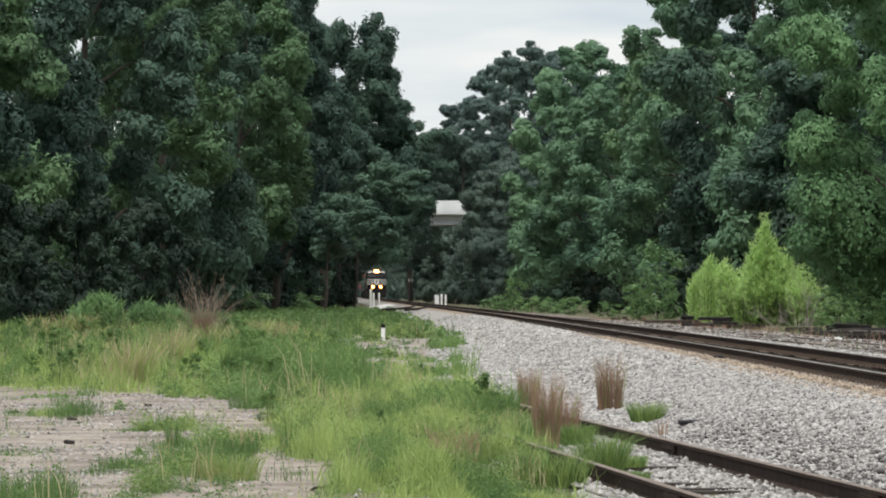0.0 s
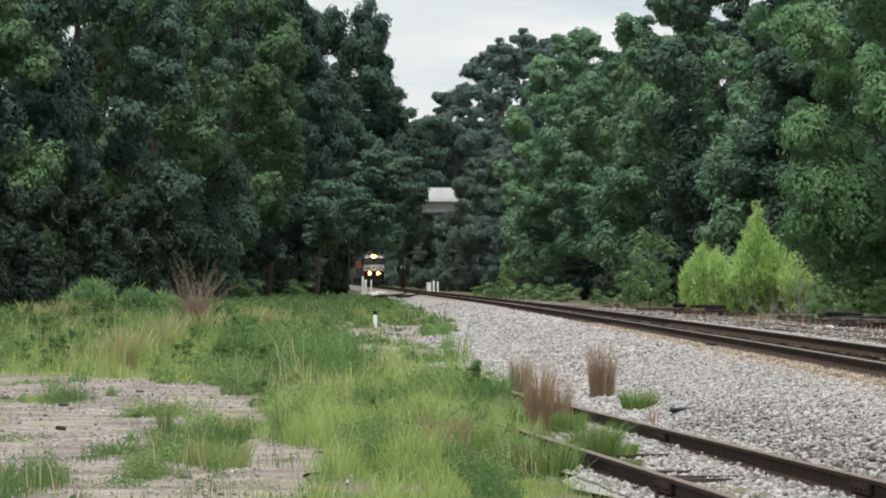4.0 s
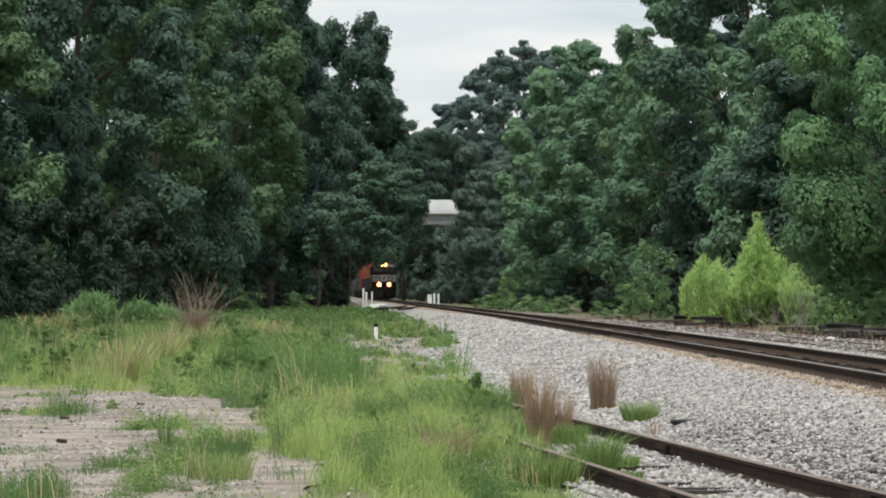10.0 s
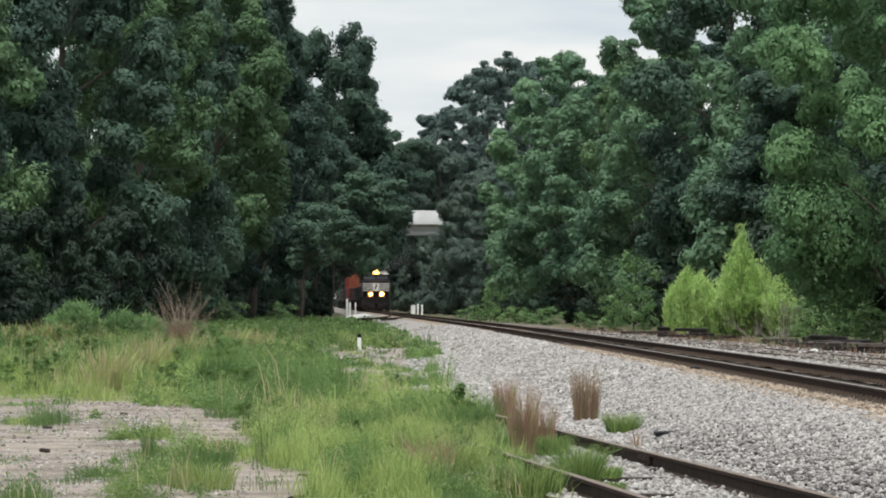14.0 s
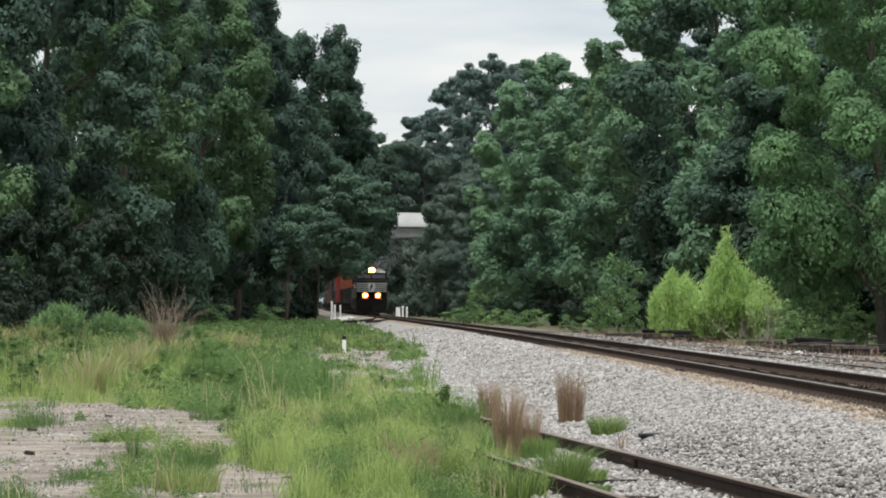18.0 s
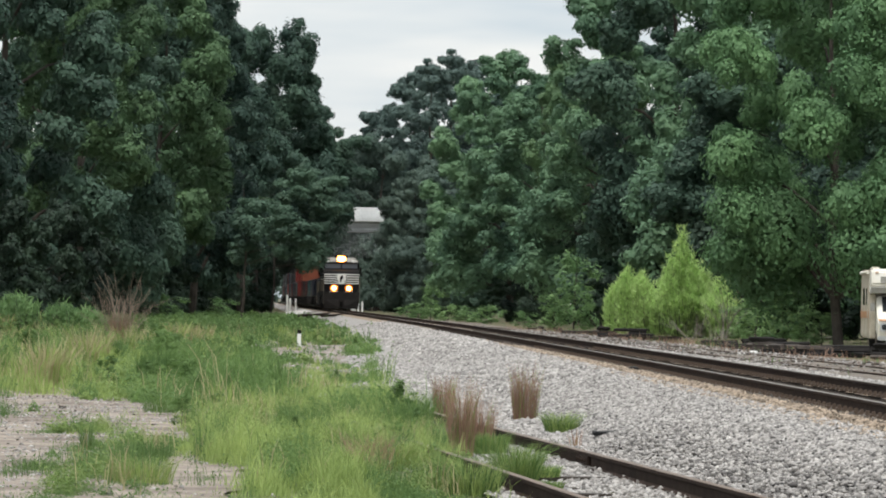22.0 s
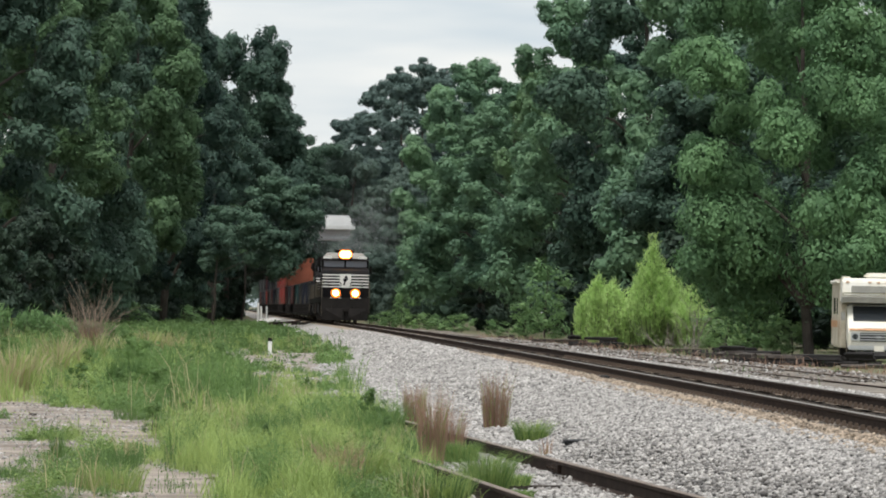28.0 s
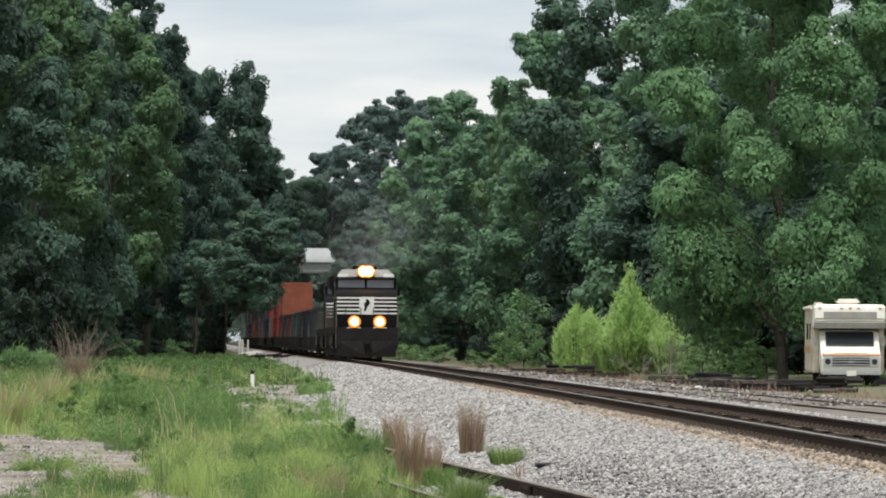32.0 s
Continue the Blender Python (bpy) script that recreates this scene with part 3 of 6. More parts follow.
MAPLE_LOW = wood_tree("maple_tree", 20, 6.0, 0.8, LEAF_MID, 0.14, 30, "mid-green maple with branches to the ground")
TULIP = wood_tree("tulip_tree", 19, 4.0, 2.0, LEAF_LIGHT, 0.15, 33, "mid-green tulip tree with a pointed leafy crown")
ASH = wood_tree("ash_tree", 17, 5.8, 1.2, LEAF_ASH, 0.105, 31, "mid-green broad ash tree in full leaf", trunk_r=0.20, cover=1.0)
PINE = wood_tree("pine_tree", 32, 5.2, 8.0, LEAF_PINE_HAZE, 0.24, 33, "tall pine with a dense crown, haze put into its blue-green needles")
UNDER = wood_tree("understorey_bush", 6.0, 3.2, 0.0, LEAF_SHADED, 0.15, 12, "bush at the foot of the wood, under-canopy shade put into its dark leaves", "bush", limbs=5, trunk_r=0.06)
OAK_FAR = wood_tree("oak_tree", 22, 6.8, 6.0, LEAF_HAZE, 0.25, 28, "oak leaning over the far end of the line, haze put into its leaf colour", lean=2.6)
OAK_HAZE = wood_tree("oak_tree", 19, 7.0, 0.4, LEAF_HAZE, 0.19, 30, "broad oak, branches to the ground, haze put into its leaf colour")
BUSH_FAR = wood_tree("understorey_bush", 6.0, 3.2, 0.0, LEAF_HAZE, 0.22, 12, "bush beside the far end of the line, haze put into its leaf colour", "bush", limbs=5, trunk_r=0.06)
PROTOS = (OAK_HAZE, MAPLE_LOW, OAK_FAR, BUSH_FAR, OAK_BOUGH, MAPLE_TALL, MAPLE_EDGE, OAK_TALL, OAK_WIDE, OAK_EDGE, OAK_OVER, TULIP, ASH, PINE, UNDER)

GL, GR, GP = "trees along the line's west side", "trees along the line's east side", "pines beyond the bridge"
# kind, x, y, turn, size, tall
LEFT = [
    (OAK_BOUGH, -8.2, 318, 0, 1.0, 0.84), (OAK_BOUGH, -8.3, 426, 15, 1.25, 1.12),
    (MAPLE_LOW, -24.2, 205, 10, 1.05, 1.15), (OAK_EDGE, -23.0, 232, 70, 1.1, 1.15), (OAK_EDGE, -20.3, 258, 140, 1.1, 1.2),
    (MAPLE_TALL, -18.6, 282, 200, 1.05, 1.15), (OAK_WIDE, -18.2, 300, 290, 0.95, 1.38), (MAPLE_EDGE, -14.6, 330, 30, 1.02, 1.24),
    (OAK_TALL, -16.8, 348, 330, 1.0, 1.22), (OAK_EDGE, -13.2, 362, 100, 1.0, 1.34), (OAK_WIDE, -14.8, 385, 170, 0.95, 1.46),
    (OAK_TALL, -14.2, 402, 45, 0.95, 1.24), (MAPLE_EDGE, -12.6, 406, 8, 0.9, 1.1), (OAK_OVER, -11.0, 424, 8, 0.96, 1.22), (OAK_OVER, -10.6, 470, -20, 1.0, 1.02),
    (OAK_EDGE, -13.8, 440, 35, 0.9, 1.15), (OAK_WIDE, -16.8, 500, 80, 0.9, 1.2), (OAK_TALL, -30.0, 250, 20, 1.05, 1.15),
    (OAK_TALL, -28.0, 310, 160, 1.05, 1.2), (OAK_TALL, -22.0, 370, 220, 1.1, 1.16), (OAK_TALL, -17.0, 440, 300, 1.05, 1.16),
    (OAK_TALL, -16.8, 560, 60, 1.0, 1.0), (OAK_EDGE, -17.0, 600, 100, 1.1, 1.0), (OAK_EDGE, -17.5, 650, 200, 1.1, 1.05),
    # Unseen oaks left of the view, added to shade the wood's foot.
    (OAK_TALL, -24.0, 180, 50, 1.0, 1.1), (OAK_TALL, -25.0, 152, 130, 1.0, 1.1), (OAK_TALL, -26.0, 124, 250, 1.05, 1.1),
    (OAK_WIDE, -19.0, 620, 100, 1.0, 1.1), (OAK_WIDE, -20.5, 690, 100, 1.0, 1.1), (OAK_WIDE, -22.0, 740, 100, 1.1, 1.1),
]
RIGHT = [
    (ASH, 17.35, 166, 20, 0.82, 1.24), (OAK_EDGE, 22.5, 185, 60, 1.0, 1.0), (OAK_TALL, 27.0, 180, 160, 1.0, 1.0),
    (TULIP, 18.5, 222, 220, 1.1, 1.1), (OAK_EDGE, 16.6, 246, 110, 1.0, 1.14), (TULIP, 14.1, 268, 210, 1.0, 1.06), (MAPLE_EDGE, 14.5, 285, 75, 0.85, 1.0),
    (TULIP, 12.4, 305, 90, 1.05, 0.88), (TULIP, 10.6, 325, 200, 1.0, 1.02), (OAK_EDGE, 12.0, 345, 140, 0.85, 1.0), (TULIP, 9.2, 358, 260, 1.0, 1.0),
    (OAK_HAZE, 9.0, 392, 330, 0.70, 0.95), (OAK_HAZE, 5.8, 425, 40, 0.60, 1.18), (OAK_HAZE, 8.6, 455, 100, 0.75, 1.1), (OAK_HAZE, 7.2, 490, 10, 0.65, 1.2),
    (OAK_TALL, 24.0, 270, 15, 1.0, 0.95), (OAK_TALL, 20.0, 320, 110, 1.0, 0.9), (OAK_TALL, 17.0, 380, 290, 0.95, 0.9), (OAK_EDGE, 14.0, 440, 200, 0.95, 0.95),
    (OAK_WIDE, 20.5, 214, 20, 0.8, 0.9), (OAK_WIDE, 31.0, 200, 250, 1.0, 1.1), (OAK_WIDE, 27.5, 192, 310, 0.9, 0.9), (TULIP, 23.8, 172, 130, 1.2, 0.8),
]
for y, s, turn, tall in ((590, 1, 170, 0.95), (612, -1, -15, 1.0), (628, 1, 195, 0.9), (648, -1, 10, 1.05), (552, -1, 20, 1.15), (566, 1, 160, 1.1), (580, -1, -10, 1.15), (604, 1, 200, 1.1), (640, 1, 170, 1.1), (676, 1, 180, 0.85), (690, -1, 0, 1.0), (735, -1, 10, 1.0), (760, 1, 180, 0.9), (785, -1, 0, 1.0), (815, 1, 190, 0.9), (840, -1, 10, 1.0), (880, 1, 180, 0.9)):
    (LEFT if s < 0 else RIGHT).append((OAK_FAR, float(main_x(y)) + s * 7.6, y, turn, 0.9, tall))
PINES = [
    (PINE, 11.8, 610, 0, 1.03, 1.04), (PINE, 6.6, 630, 60, 1.03, 1.0), (PINE, 2.8, 640, 130, 0.95, 0.93), (PINE, 15.5, 620, 200, 1.05, 1.0),
    (PINE, 19.5, 600, 280, 1.0, 0.95), (PINE, 9.0, 590, 330, 0.98, 1.02), (PINE, -0.4, 665, 90, 0.92, 0.86), (PINE, 24.0, 610, 20, 1.0, 0.9),
    (PINE, -2.0, 700, 40, 0.85, 0.8), (PINE, -5.0, 720, 240, 0.85, 0.78), (OAK_TALL, 3.0, 600, 240, 0.9, 0.8), (OAK_WIDE, 6.5, 570, 30, 0.9, 0.9),
]
for rows, group in ((LEFT, GL), (RIGHT, GR), (PINES, GP)):
    for kind, x, y, turn, size, tall in rows:
        tagged(plant(kind, x, y, ground_z(x, y), turn, size, tall), group=group)
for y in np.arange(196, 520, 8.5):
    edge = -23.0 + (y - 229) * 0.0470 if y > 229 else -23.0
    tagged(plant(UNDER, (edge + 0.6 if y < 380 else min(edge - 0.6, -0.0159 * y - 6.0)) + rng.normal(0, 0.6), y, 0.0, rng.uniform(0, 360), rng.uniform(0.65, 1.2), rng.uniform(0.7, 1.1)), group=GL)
for y in np.arange(540, 760, 14.0):
    tagged(plant(BUSH_FAR, float(main_x(y)) - 11.0 + rng.normal(0, 0.8), y, 0.0, rng.uniform(0, 360), 1.1, 1.5), group=GL)
    tagged(plant(BUSH_FAR, float(main_x(y)) + 8.5 + rng.normal(0, 0.8), y, 0.2, rng.uniform(0, 360), 1.1, 1.5), group=GR)
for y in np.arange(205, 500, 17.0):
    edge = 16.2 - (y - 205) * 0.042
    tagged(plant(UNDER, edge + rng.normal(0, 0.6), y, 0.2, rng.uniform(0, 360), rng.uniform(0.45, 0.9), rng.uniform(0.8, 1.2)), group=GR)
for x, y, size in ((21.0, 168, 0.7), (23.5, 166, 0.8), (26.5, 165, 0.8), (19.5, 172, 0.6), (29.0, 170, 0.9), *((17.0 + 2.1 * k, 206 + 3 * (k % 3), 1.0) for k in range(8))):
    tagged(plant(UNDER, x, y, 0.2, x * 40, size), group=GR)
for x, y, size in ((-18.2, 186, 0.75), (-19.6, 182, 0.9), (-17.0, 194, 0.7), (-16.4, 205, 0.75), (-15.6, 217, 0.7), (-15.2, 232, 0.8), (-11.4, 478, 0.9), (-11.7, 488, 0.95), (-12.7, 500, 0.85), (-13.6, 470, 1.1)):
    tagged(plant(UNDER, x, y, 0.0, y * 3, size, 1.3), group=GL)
for p in PROTOS:
    for o in (*p.children_recursive, p):
        bpy.data.objects.remove(o)

# far woods that close the view behind the trees and the bridge
lobes = []
for _ in range(420):
    a = rng.uniform(-1.0, 1.0)
    y = rng.uniform(760, 900)
    x = a * 190 - 10
    lobes.append((x, y, rng.uniform(2, 20) * (1.0 if abs(x + 12) > 10 else 0.75), rng.uniform(3.5, 6), rng.uniform(3, 5)))
for _ in range(130):
    y = rng.uniform(900, 1010)
    lobes.append((rng.uniform(-0.0112 * y, 14), y, rng.uniform(1, 16), rng.uniform(4, 6), rng.uniform(3, 5)))
    lobes.append((rng.uniform(-70, 10), rng.uniform(1320, 1400), rng.uniform(1, 26), rng.uniform(5, 8), rng.uniform(4, 7)))
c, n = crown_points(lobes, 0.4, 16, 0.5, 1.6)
tagged(new("far_woods", crown_mesh("far_woods", lobes, c, n, rng.uniform(0.5, 1.1, len(c)), LEAF_HAZE, 0.7)), "mixed woods far behind the bridge, haze put into their leaf colour", "woods", kind="stuff")

# ---- the train ----
BLACK = material("black_loco_paint", (0.008, 0.008, 0.009), 0.7, vary=0.25, scale=1.5, fine=12, bump=0.05, second=(0.014, 0.012, 0.011), spec=0.08)
GRIME = material("grimy_underframe", (0.014, 0.012, 0.011), 0.85, vary=0.35, scale=2.5, fine=20, bump=0.3)
# Pale roof colour includes the sheen of the sky on its slope.
CREAM = material("pale_grey_roof_paint", (0.26, 0.245, 0.22), 0.7, vary=0.15, scale=1.5, fine=10, bump=0.05)
STRIPE = material("white_stripe_paint", (0.80, 0.79, 0.75), 0.5, vary=0.08, scale=2, fine=20, bump=0.03)
GRAB = material("weathered_handrail_paint", (0.11, 0.095, 0.072), 0.6, vary=0.2, scale=3, fine=20, bump=0.05)
WHEEL = material("worn_wheel_steel", (0.16, 0.13, 0.11), 0.6, 0.6, vary=0.3, scale=4, fine=30, bump=0.1)
# The reflected sky is put into the glass as a grey base colour.
CAB_GLASS = glass_material("cab_window_glass", (0.20, 0.20, 0.23), 0.05)
LAMP = lamp_material("lit_headlight", (1.0, 0.46, 0.11), 20.0)
# An emissive disc stands in for the orange glare round each lit lens.
HALO = lamp_material("glowing_amber_reflector", (1.0, 0.23, 0.03), 2.0)


def wheel_mesh(r, w):
    bm = bmesh.new()
    turn = Matrix.Rotation(math.pi / 2, 4, "Y")
    bmesh.ops.create_cone(bm, cap_ends=True, segments=20, radius1=r, radius2=r, depth=w, matrix=turn)
    bmesh.ops.create_cone(bm, cap_ends=True, segments=20, radius1=r + 0.03, radius2=r + 0.03, depth=0.03, matrix=Matrix.Translation((-w / 2, 0, 0)) @ turn)
    bmesh.ops.create_cone(bm, cap_ends=True, segments=12, radius1=0.14, radius2=0.11, depth=0.16, matrix=Matrix.Translation((w / 2, 0, 0)) @ turn)
    return bm


def truck(parent, y, axles, r, gauge=0.753):
    """A truck: its side frame with the wheels in it."""
    span = (axles - 1) * 1.7 / (1 if axles == 3 else 1.0)
    bm = bmesh.new()
    for s in (-1, 1):
        add_box(bm, s * 1.05 - 0.08, s * 1.05 + 0.08, y - span / 2 - 0.75, y + span / 2 + 0.75, 0.50, 0.86, 0.05)
        for k in range(axles):
            yy = y - span / 2 + span * k / (axles - 1)
            add_box(bm, s * 1.05 - 0.13, s * 1.05 + 0.13, yy - 0.2, yy + 0.2, 0.34, 0.66, 0.04)
    add_box(bm, -1.0, 1.0, y - 0.3, y + 0.3, 0.55, 0.95, 0.05)
    t = part("truck", bm, GRIME, parent)
    first = None
    for k in range(axles):
        yy = y - span / 2 + span * k / (axles - 1)
        for s in (-1, 1):
            m = pose(s * gauge, yy, r, 0, 0, 0 if s > 0 else 180)
            if first is None:
                first = part("wheel", wheel_mesh(r, 0.13), WHEEL, t, at=m)
            else:
                again(first, t, m)
    return t


def disc(r, depth, seg=20):
    bm = bmesh.new()
    bmesh.ops.create_cone(bm, cap_ends=True, segments=seg, radius1=r, radius2=r, depth=depth, matrix=Matrix.Rotation(math.pi / 2, 4, "X"))
    return bm


def locomotive(label, lit):
    """A six-axle freight engine with a wide nose; its front coupler stands at y = 0 and it runs towards -y."""
    e = empty("locomotive", pose(0, 0, 0), label, "locomotive")
    part("underframe", box(-1.5, 1.5, 0.75, 21.0, 1.25, 1.62, 0.03), BLACK, e)
    part("fuel_tank", prism([(-1.35, 0.45), (1.35, 0.45), (1.5, 0.7), (1.45, 1.24), (-1.45, 1.24), (-1.5, 0.7)], 8.3, 13.3, 0.04), GRIME, e)
    truck(e, 4.2, 3, 0.51)
    truck(e, 17.5, 3, 0.51)
    # front end: plate, plough, coupler, steps
    part("pilot_plate", prism([(-1.5, 0.62), (1.5, 0.62), (1.52, 1.62), (-1.52, 1.62)], 0.62, 0.74, 0.02), GRIME, e)
    plough = bmesh.new()
    for s in (-1, 1):
        a = [plough.verts.new(v) for v in ((0, 0.25, 0.14), (s * 1.42, 0.72, 0.14), (s * 1.46, 0.66, 0.92), (0, 0.42, 0.92))]
        b = [plough.verts.new((v.co.x, v.co.y + 0.06, v.co.z)) for v in a]
        plough.faces.new(a)
        plough.faces.new(b[::-1])
        for i in range(4):
            plough.faces.new((a[i], b[i], b[(i + 1) % 4], a[(i + 1) % 4]))
    bmesh.ops.recalc_face_normals(plough, faces=plough.faces)
    part("snow_plough", plough, GRIME, e)
    bm = add_box(bmesh.new(), -0.16, 0.16, -0.05, 0.62, 0.78, 1.02, 0.05)
    add_box(bm, -0.24, 0.24, -0.12, 0.18, 0.70, 1.10, 0.07)
    part("coupler", bm, GRIME, e)
    for s in (-1, 1):
        bm = bmesh.new()
        for k in range(4):
            add_box(bm, s * 1.28 - 0.24, s * 1.28 + 0.24, 0.78 + 0.02 * k, 1.08, 0.42 + 0.30 * k, 0.46 + 0.30 * k, 0.008)
        add_box(bm, s * 1.03 - 0.02, s * 1.03 + 0.02, 0.78, 1.1, 0.4, 1.5)
        part("step_well", bm, GRAB, e, "steps with worn pale edges")
        bm = rod((s * 1.50, 0.70, 0.55), (s * 1.50, 0.70, 2.55), 0.035)
        add_rod(bm, (s * 1.50, 0.70, 2.55), (s * 1.50, 1.15, 2.65), 0.03)
        part("grab_rail", bm, GRAB, e, "weathered tan grab rail")
        bm = rod((s * 1.05, 0.68, 1.62), (s * 1.05, 0.68, 2.62), 0.025)
        add_rod(bm, (s * 1.05, 0.68, 2.62), (s * 0.3, 0.68, 2.55), 0.022)
        add_rod(bm, (s * 0.3, 0.68, 2.55), (s * 0.3, 0.68, 1.62), 0.022)
        part("end_handrail", bm, BLACK, e)
        lamp = part("ditch_light", disc(0.33, 0.22), BLACK, e, at=pose(s * 0.62, 0.70, 1.88))
        part("reflector", disc(0.31, 0.016), HALO if lit else CAB_GLASS, lamp, "emissive amber disc for the halo of glare round the lens" if lit else "", at=pose(0, -0.112, 0))
        part("lens", disc(0.20, 0.02), LAMP if lit else CAB_GLASS, lamp, "lit amber-white lens" if lit else "", at=pose(0, -0.126, 0))
        part("light_bracket", box(s * 0.64 - 0.34, s * 0.64 + 0.34, 0.60, 0.78, 1.56, 1.61, 0.015), STRIPE, e, "white-edged bracket")
    for k, x in enumerate((-0.9, -0.45, 0.5, 0.95)):
        part("air_hose", rod((x, 0.60, 1.05), (x + 0.05, 0.52, 0.5), 0.03), GRIME, e)
    # nose and cab
    nose = across([(1.15, 1.62), (3.0, 1.62), (3.0, 3.58), (2.45, 3.56), (1.35, 3.34), (1.15, 3.12)], -1.48, 1.48, 0.06)
    part("nose", nose, BLACK, e)
    for k in range(5):
        z = 3.06 - 0.19 * k
        for s in (-1, 1):
            part("nose_stripe", box(min(s * 0.36, s * 1.47), max(s * 0.36, s * 1.47), 1.132, 1.152, z - 0.040, z + 0.040), STRIPE, e)
    part("emblem_panel", box(-0.36, 0.36, 1.136, 1.150, 2.24, 3.12, 0.0), STRIPE, e, "white panel with a dark emblem shape")
    part("emblem", prism([(-0.16, 2.42), (-0.05, 2.40), (0.02, 2.62), (0.16, 2.78), (0.10, 2.98), (-0.02, 3.02), (-0.06, 2.86), (-0.16, 2.78), (-0.10, 2.62)], 1.122, 1.134), BLACK, e)
    part("nose_door", box(-1.1, -0.55, 1.128, 1.148, 1.66, 2.18, 0.01), BLACK, e)
    cab = across([(2.5, 1.62), (5.4, 1.62), (5.4, 4.30), (2.95, 4.30), (2.5, 4.06)], -1.50, 1.50, 0.04)
    part("cab", cab, BLACK, e)
    for s in (-1, 1):
        part("windshield", box(min(s * 0.06, s * 1.36), max(s * 0.06, s * 1.36), 2.478, 2.50, 3.60, 3.98, 0.0), CAB_GLASS, e, "windshield with the grey sky reflection put into its colour")
        part("side_window", box(s * 1.505 - 0.01, s * 1.505 + 0.01, 3.1, 4.6, 3.0, 3.85), CAB_GLASS, e)
        part("number_board", box(s * 1.12 - 0.26, s * 1.12 + 0.26, 2.62, 2.75, 4.10, 4.28, 0.02), STRIPE, e, "small pale board with illegible bars")
        part("mirror", box(s * 1.62 - 0.03, s * 1.62 + 0.09, 3.3, 3.36, 3.2, 3.7), BLACK, e)
    part("window_visor", across([(2.30, 3.99), (2.52, 3.99), (2.52, 4.05), (2.30, 4.03)], -1.42, 1.42), BLACK, e)
    roof = bmesh.new()
    lo, hi = [(-1.46, 2.62, 4.12), (1.46, 2.62, 4.12)], [(1.12, 3.25, 4.52), (-1.12, 3.25, 4.52)]
    f1 = [roof.verts.new(v) for v in lo + hi]
    f2 = [roof.verts.new(v) for v in ((-1.46, 5.4, 4.12), (1.46, 5.4, 4.12), (1.12, 5.4, 4.52), (-1.12, 5.4, 4.52))]
    for q in ((f1[0], f1[1], f1[2], f1[3]), (f1[1], f2[1], f2[2], f1[2]), (f2[0], f1[0], f1[3], f2[3]), (f1[3], f1[2], f2[2], f2[3]), (f2[1], f2[0], f2[3], f2[2])):
        roof.faces.new(q)
    part("cab_roof", roof, CREAM, e, "sloped cab roof, sky sheen put into its pale colour")
    head = part("headlight", box(-0.42, 0.42, 2.45, 2.95, 4.14, 4.68, 0.05), BLACK, e)
    for s in (-1, 1):
        part("reflector", disc(0.31, 0.016), HALO if lit else CAB_GLASS, head, "emissive amber disc for the halo of glare round the lens" if lit else "", at=pose(s * 0.13, 2.442 + 0.002 * s, 4.41))
        part("lens", disc(0.23, 0.03), LAMP if lit else CAB_GLASS, head, "lit amber-white lens" if lit else "", at=pose(s * 0.13, 2.425, 4.41))
    horn = bmesh.new()
    for k in range(3):
        add_rod(horn, (-0.2 + 0.2 * k, 3.9, 4.66), (-0.2 + 0.2 * k, 4.4, 4.66), 0.07, 0.03)
    part("horn", horn, GRIME, e)
    part("roof_equipment", box(-0.6, 0.6, 4.2, 5.2, 4.52, 4.72, 0.04), BLACK, e)
    # long hood
    part("long_hood", prism([(-0.95, 1.62), (0.95, 1.62), (0.95, 4.0), (0.72, 4.3), (-0.72, 4.3), (-0.95, 4.0)], 5.4, 20.4, 0.03), BLACK, e)
    door = None
    for k in range(15):
        for s in (-1, 1):
            m = pose(s * 0.962, 6.1 + 0.9 * k, 2.75)
            door = part("hood_door", box(-0.012, 0.012, -0.40, 0.40, -1.0, 0.85, 0.008), BLACK, e, at=m) if door is None else again(door, e, m)
    part("radiator", prism([(-0.95, 3.2), (0.95, 3.2), (1.48, 3.95), (1.40, 4.35), (-1.40, 4.35), (-1.48, 3.95)], 15.6, 19.6, 0.04), BLACK, e)
    part("exhaust_stack", box(-0.3, 0.3, 11.2, 12.2, 4.28, 4.62, 0.04), GRIME, e)
    part("dynamic_brake", box(-0.9, 0.9, 7.0, 9.6, 4.0, 4.52, 0.06), BLACK, e)
    post = None
    for s in (-1, 1):
        for k in range(9):
            m = pose(s * 1.46, 6.0 + 1.75 * k, 1.62)
            post = part("handrail_post", rod((0, 0, 0), (0, 0, 1.0), 0.02, seg=6), GRAB, e, at=m) if post is None else again(post, e, m)
        part("side_handrail", rod((s * 1.46, 5.6, 2.62), (s * 1.46, 20.6, 2.62), 0.02, seg=6), GRAB, e)
    return e


def container_paint(name, colour):
    return material(name, colour, 0.6, vary=0.15, scale=0.8, fine=8, bump=0.06, second=tuple(c * 0.72 for c in colour))


PAINTS = {
    "orange": container_paint("orange_container_paint", (0.33, 0.103, 0.060)),
    "red": container_paint("red_container_paint", (0.30, 0.050, 0.040)),
    "maroon": container_paint("maroon_container_paint", (0.105, 0.030, 0.028)),
    "grey": container_paint("grey_container_paint", (0.105, 0.108, 0.112)),
    "dark grey": container_paint("dark_grey_container_paint", (0.030, 0.031, 0.034)),
    "navy": container_paint("navy_container_paint", (0.017, 0.021, 0.040)),
    "teal": container_paint("teal_container_paint", (0.020, 0.062, 0.062)),
    "white": container_paint("white_container_paint", (0.62, 0.63, 0.62)),
}
LENGTH, WIDE = 16.15, 2.59
CONTAINER_MESHES = {}


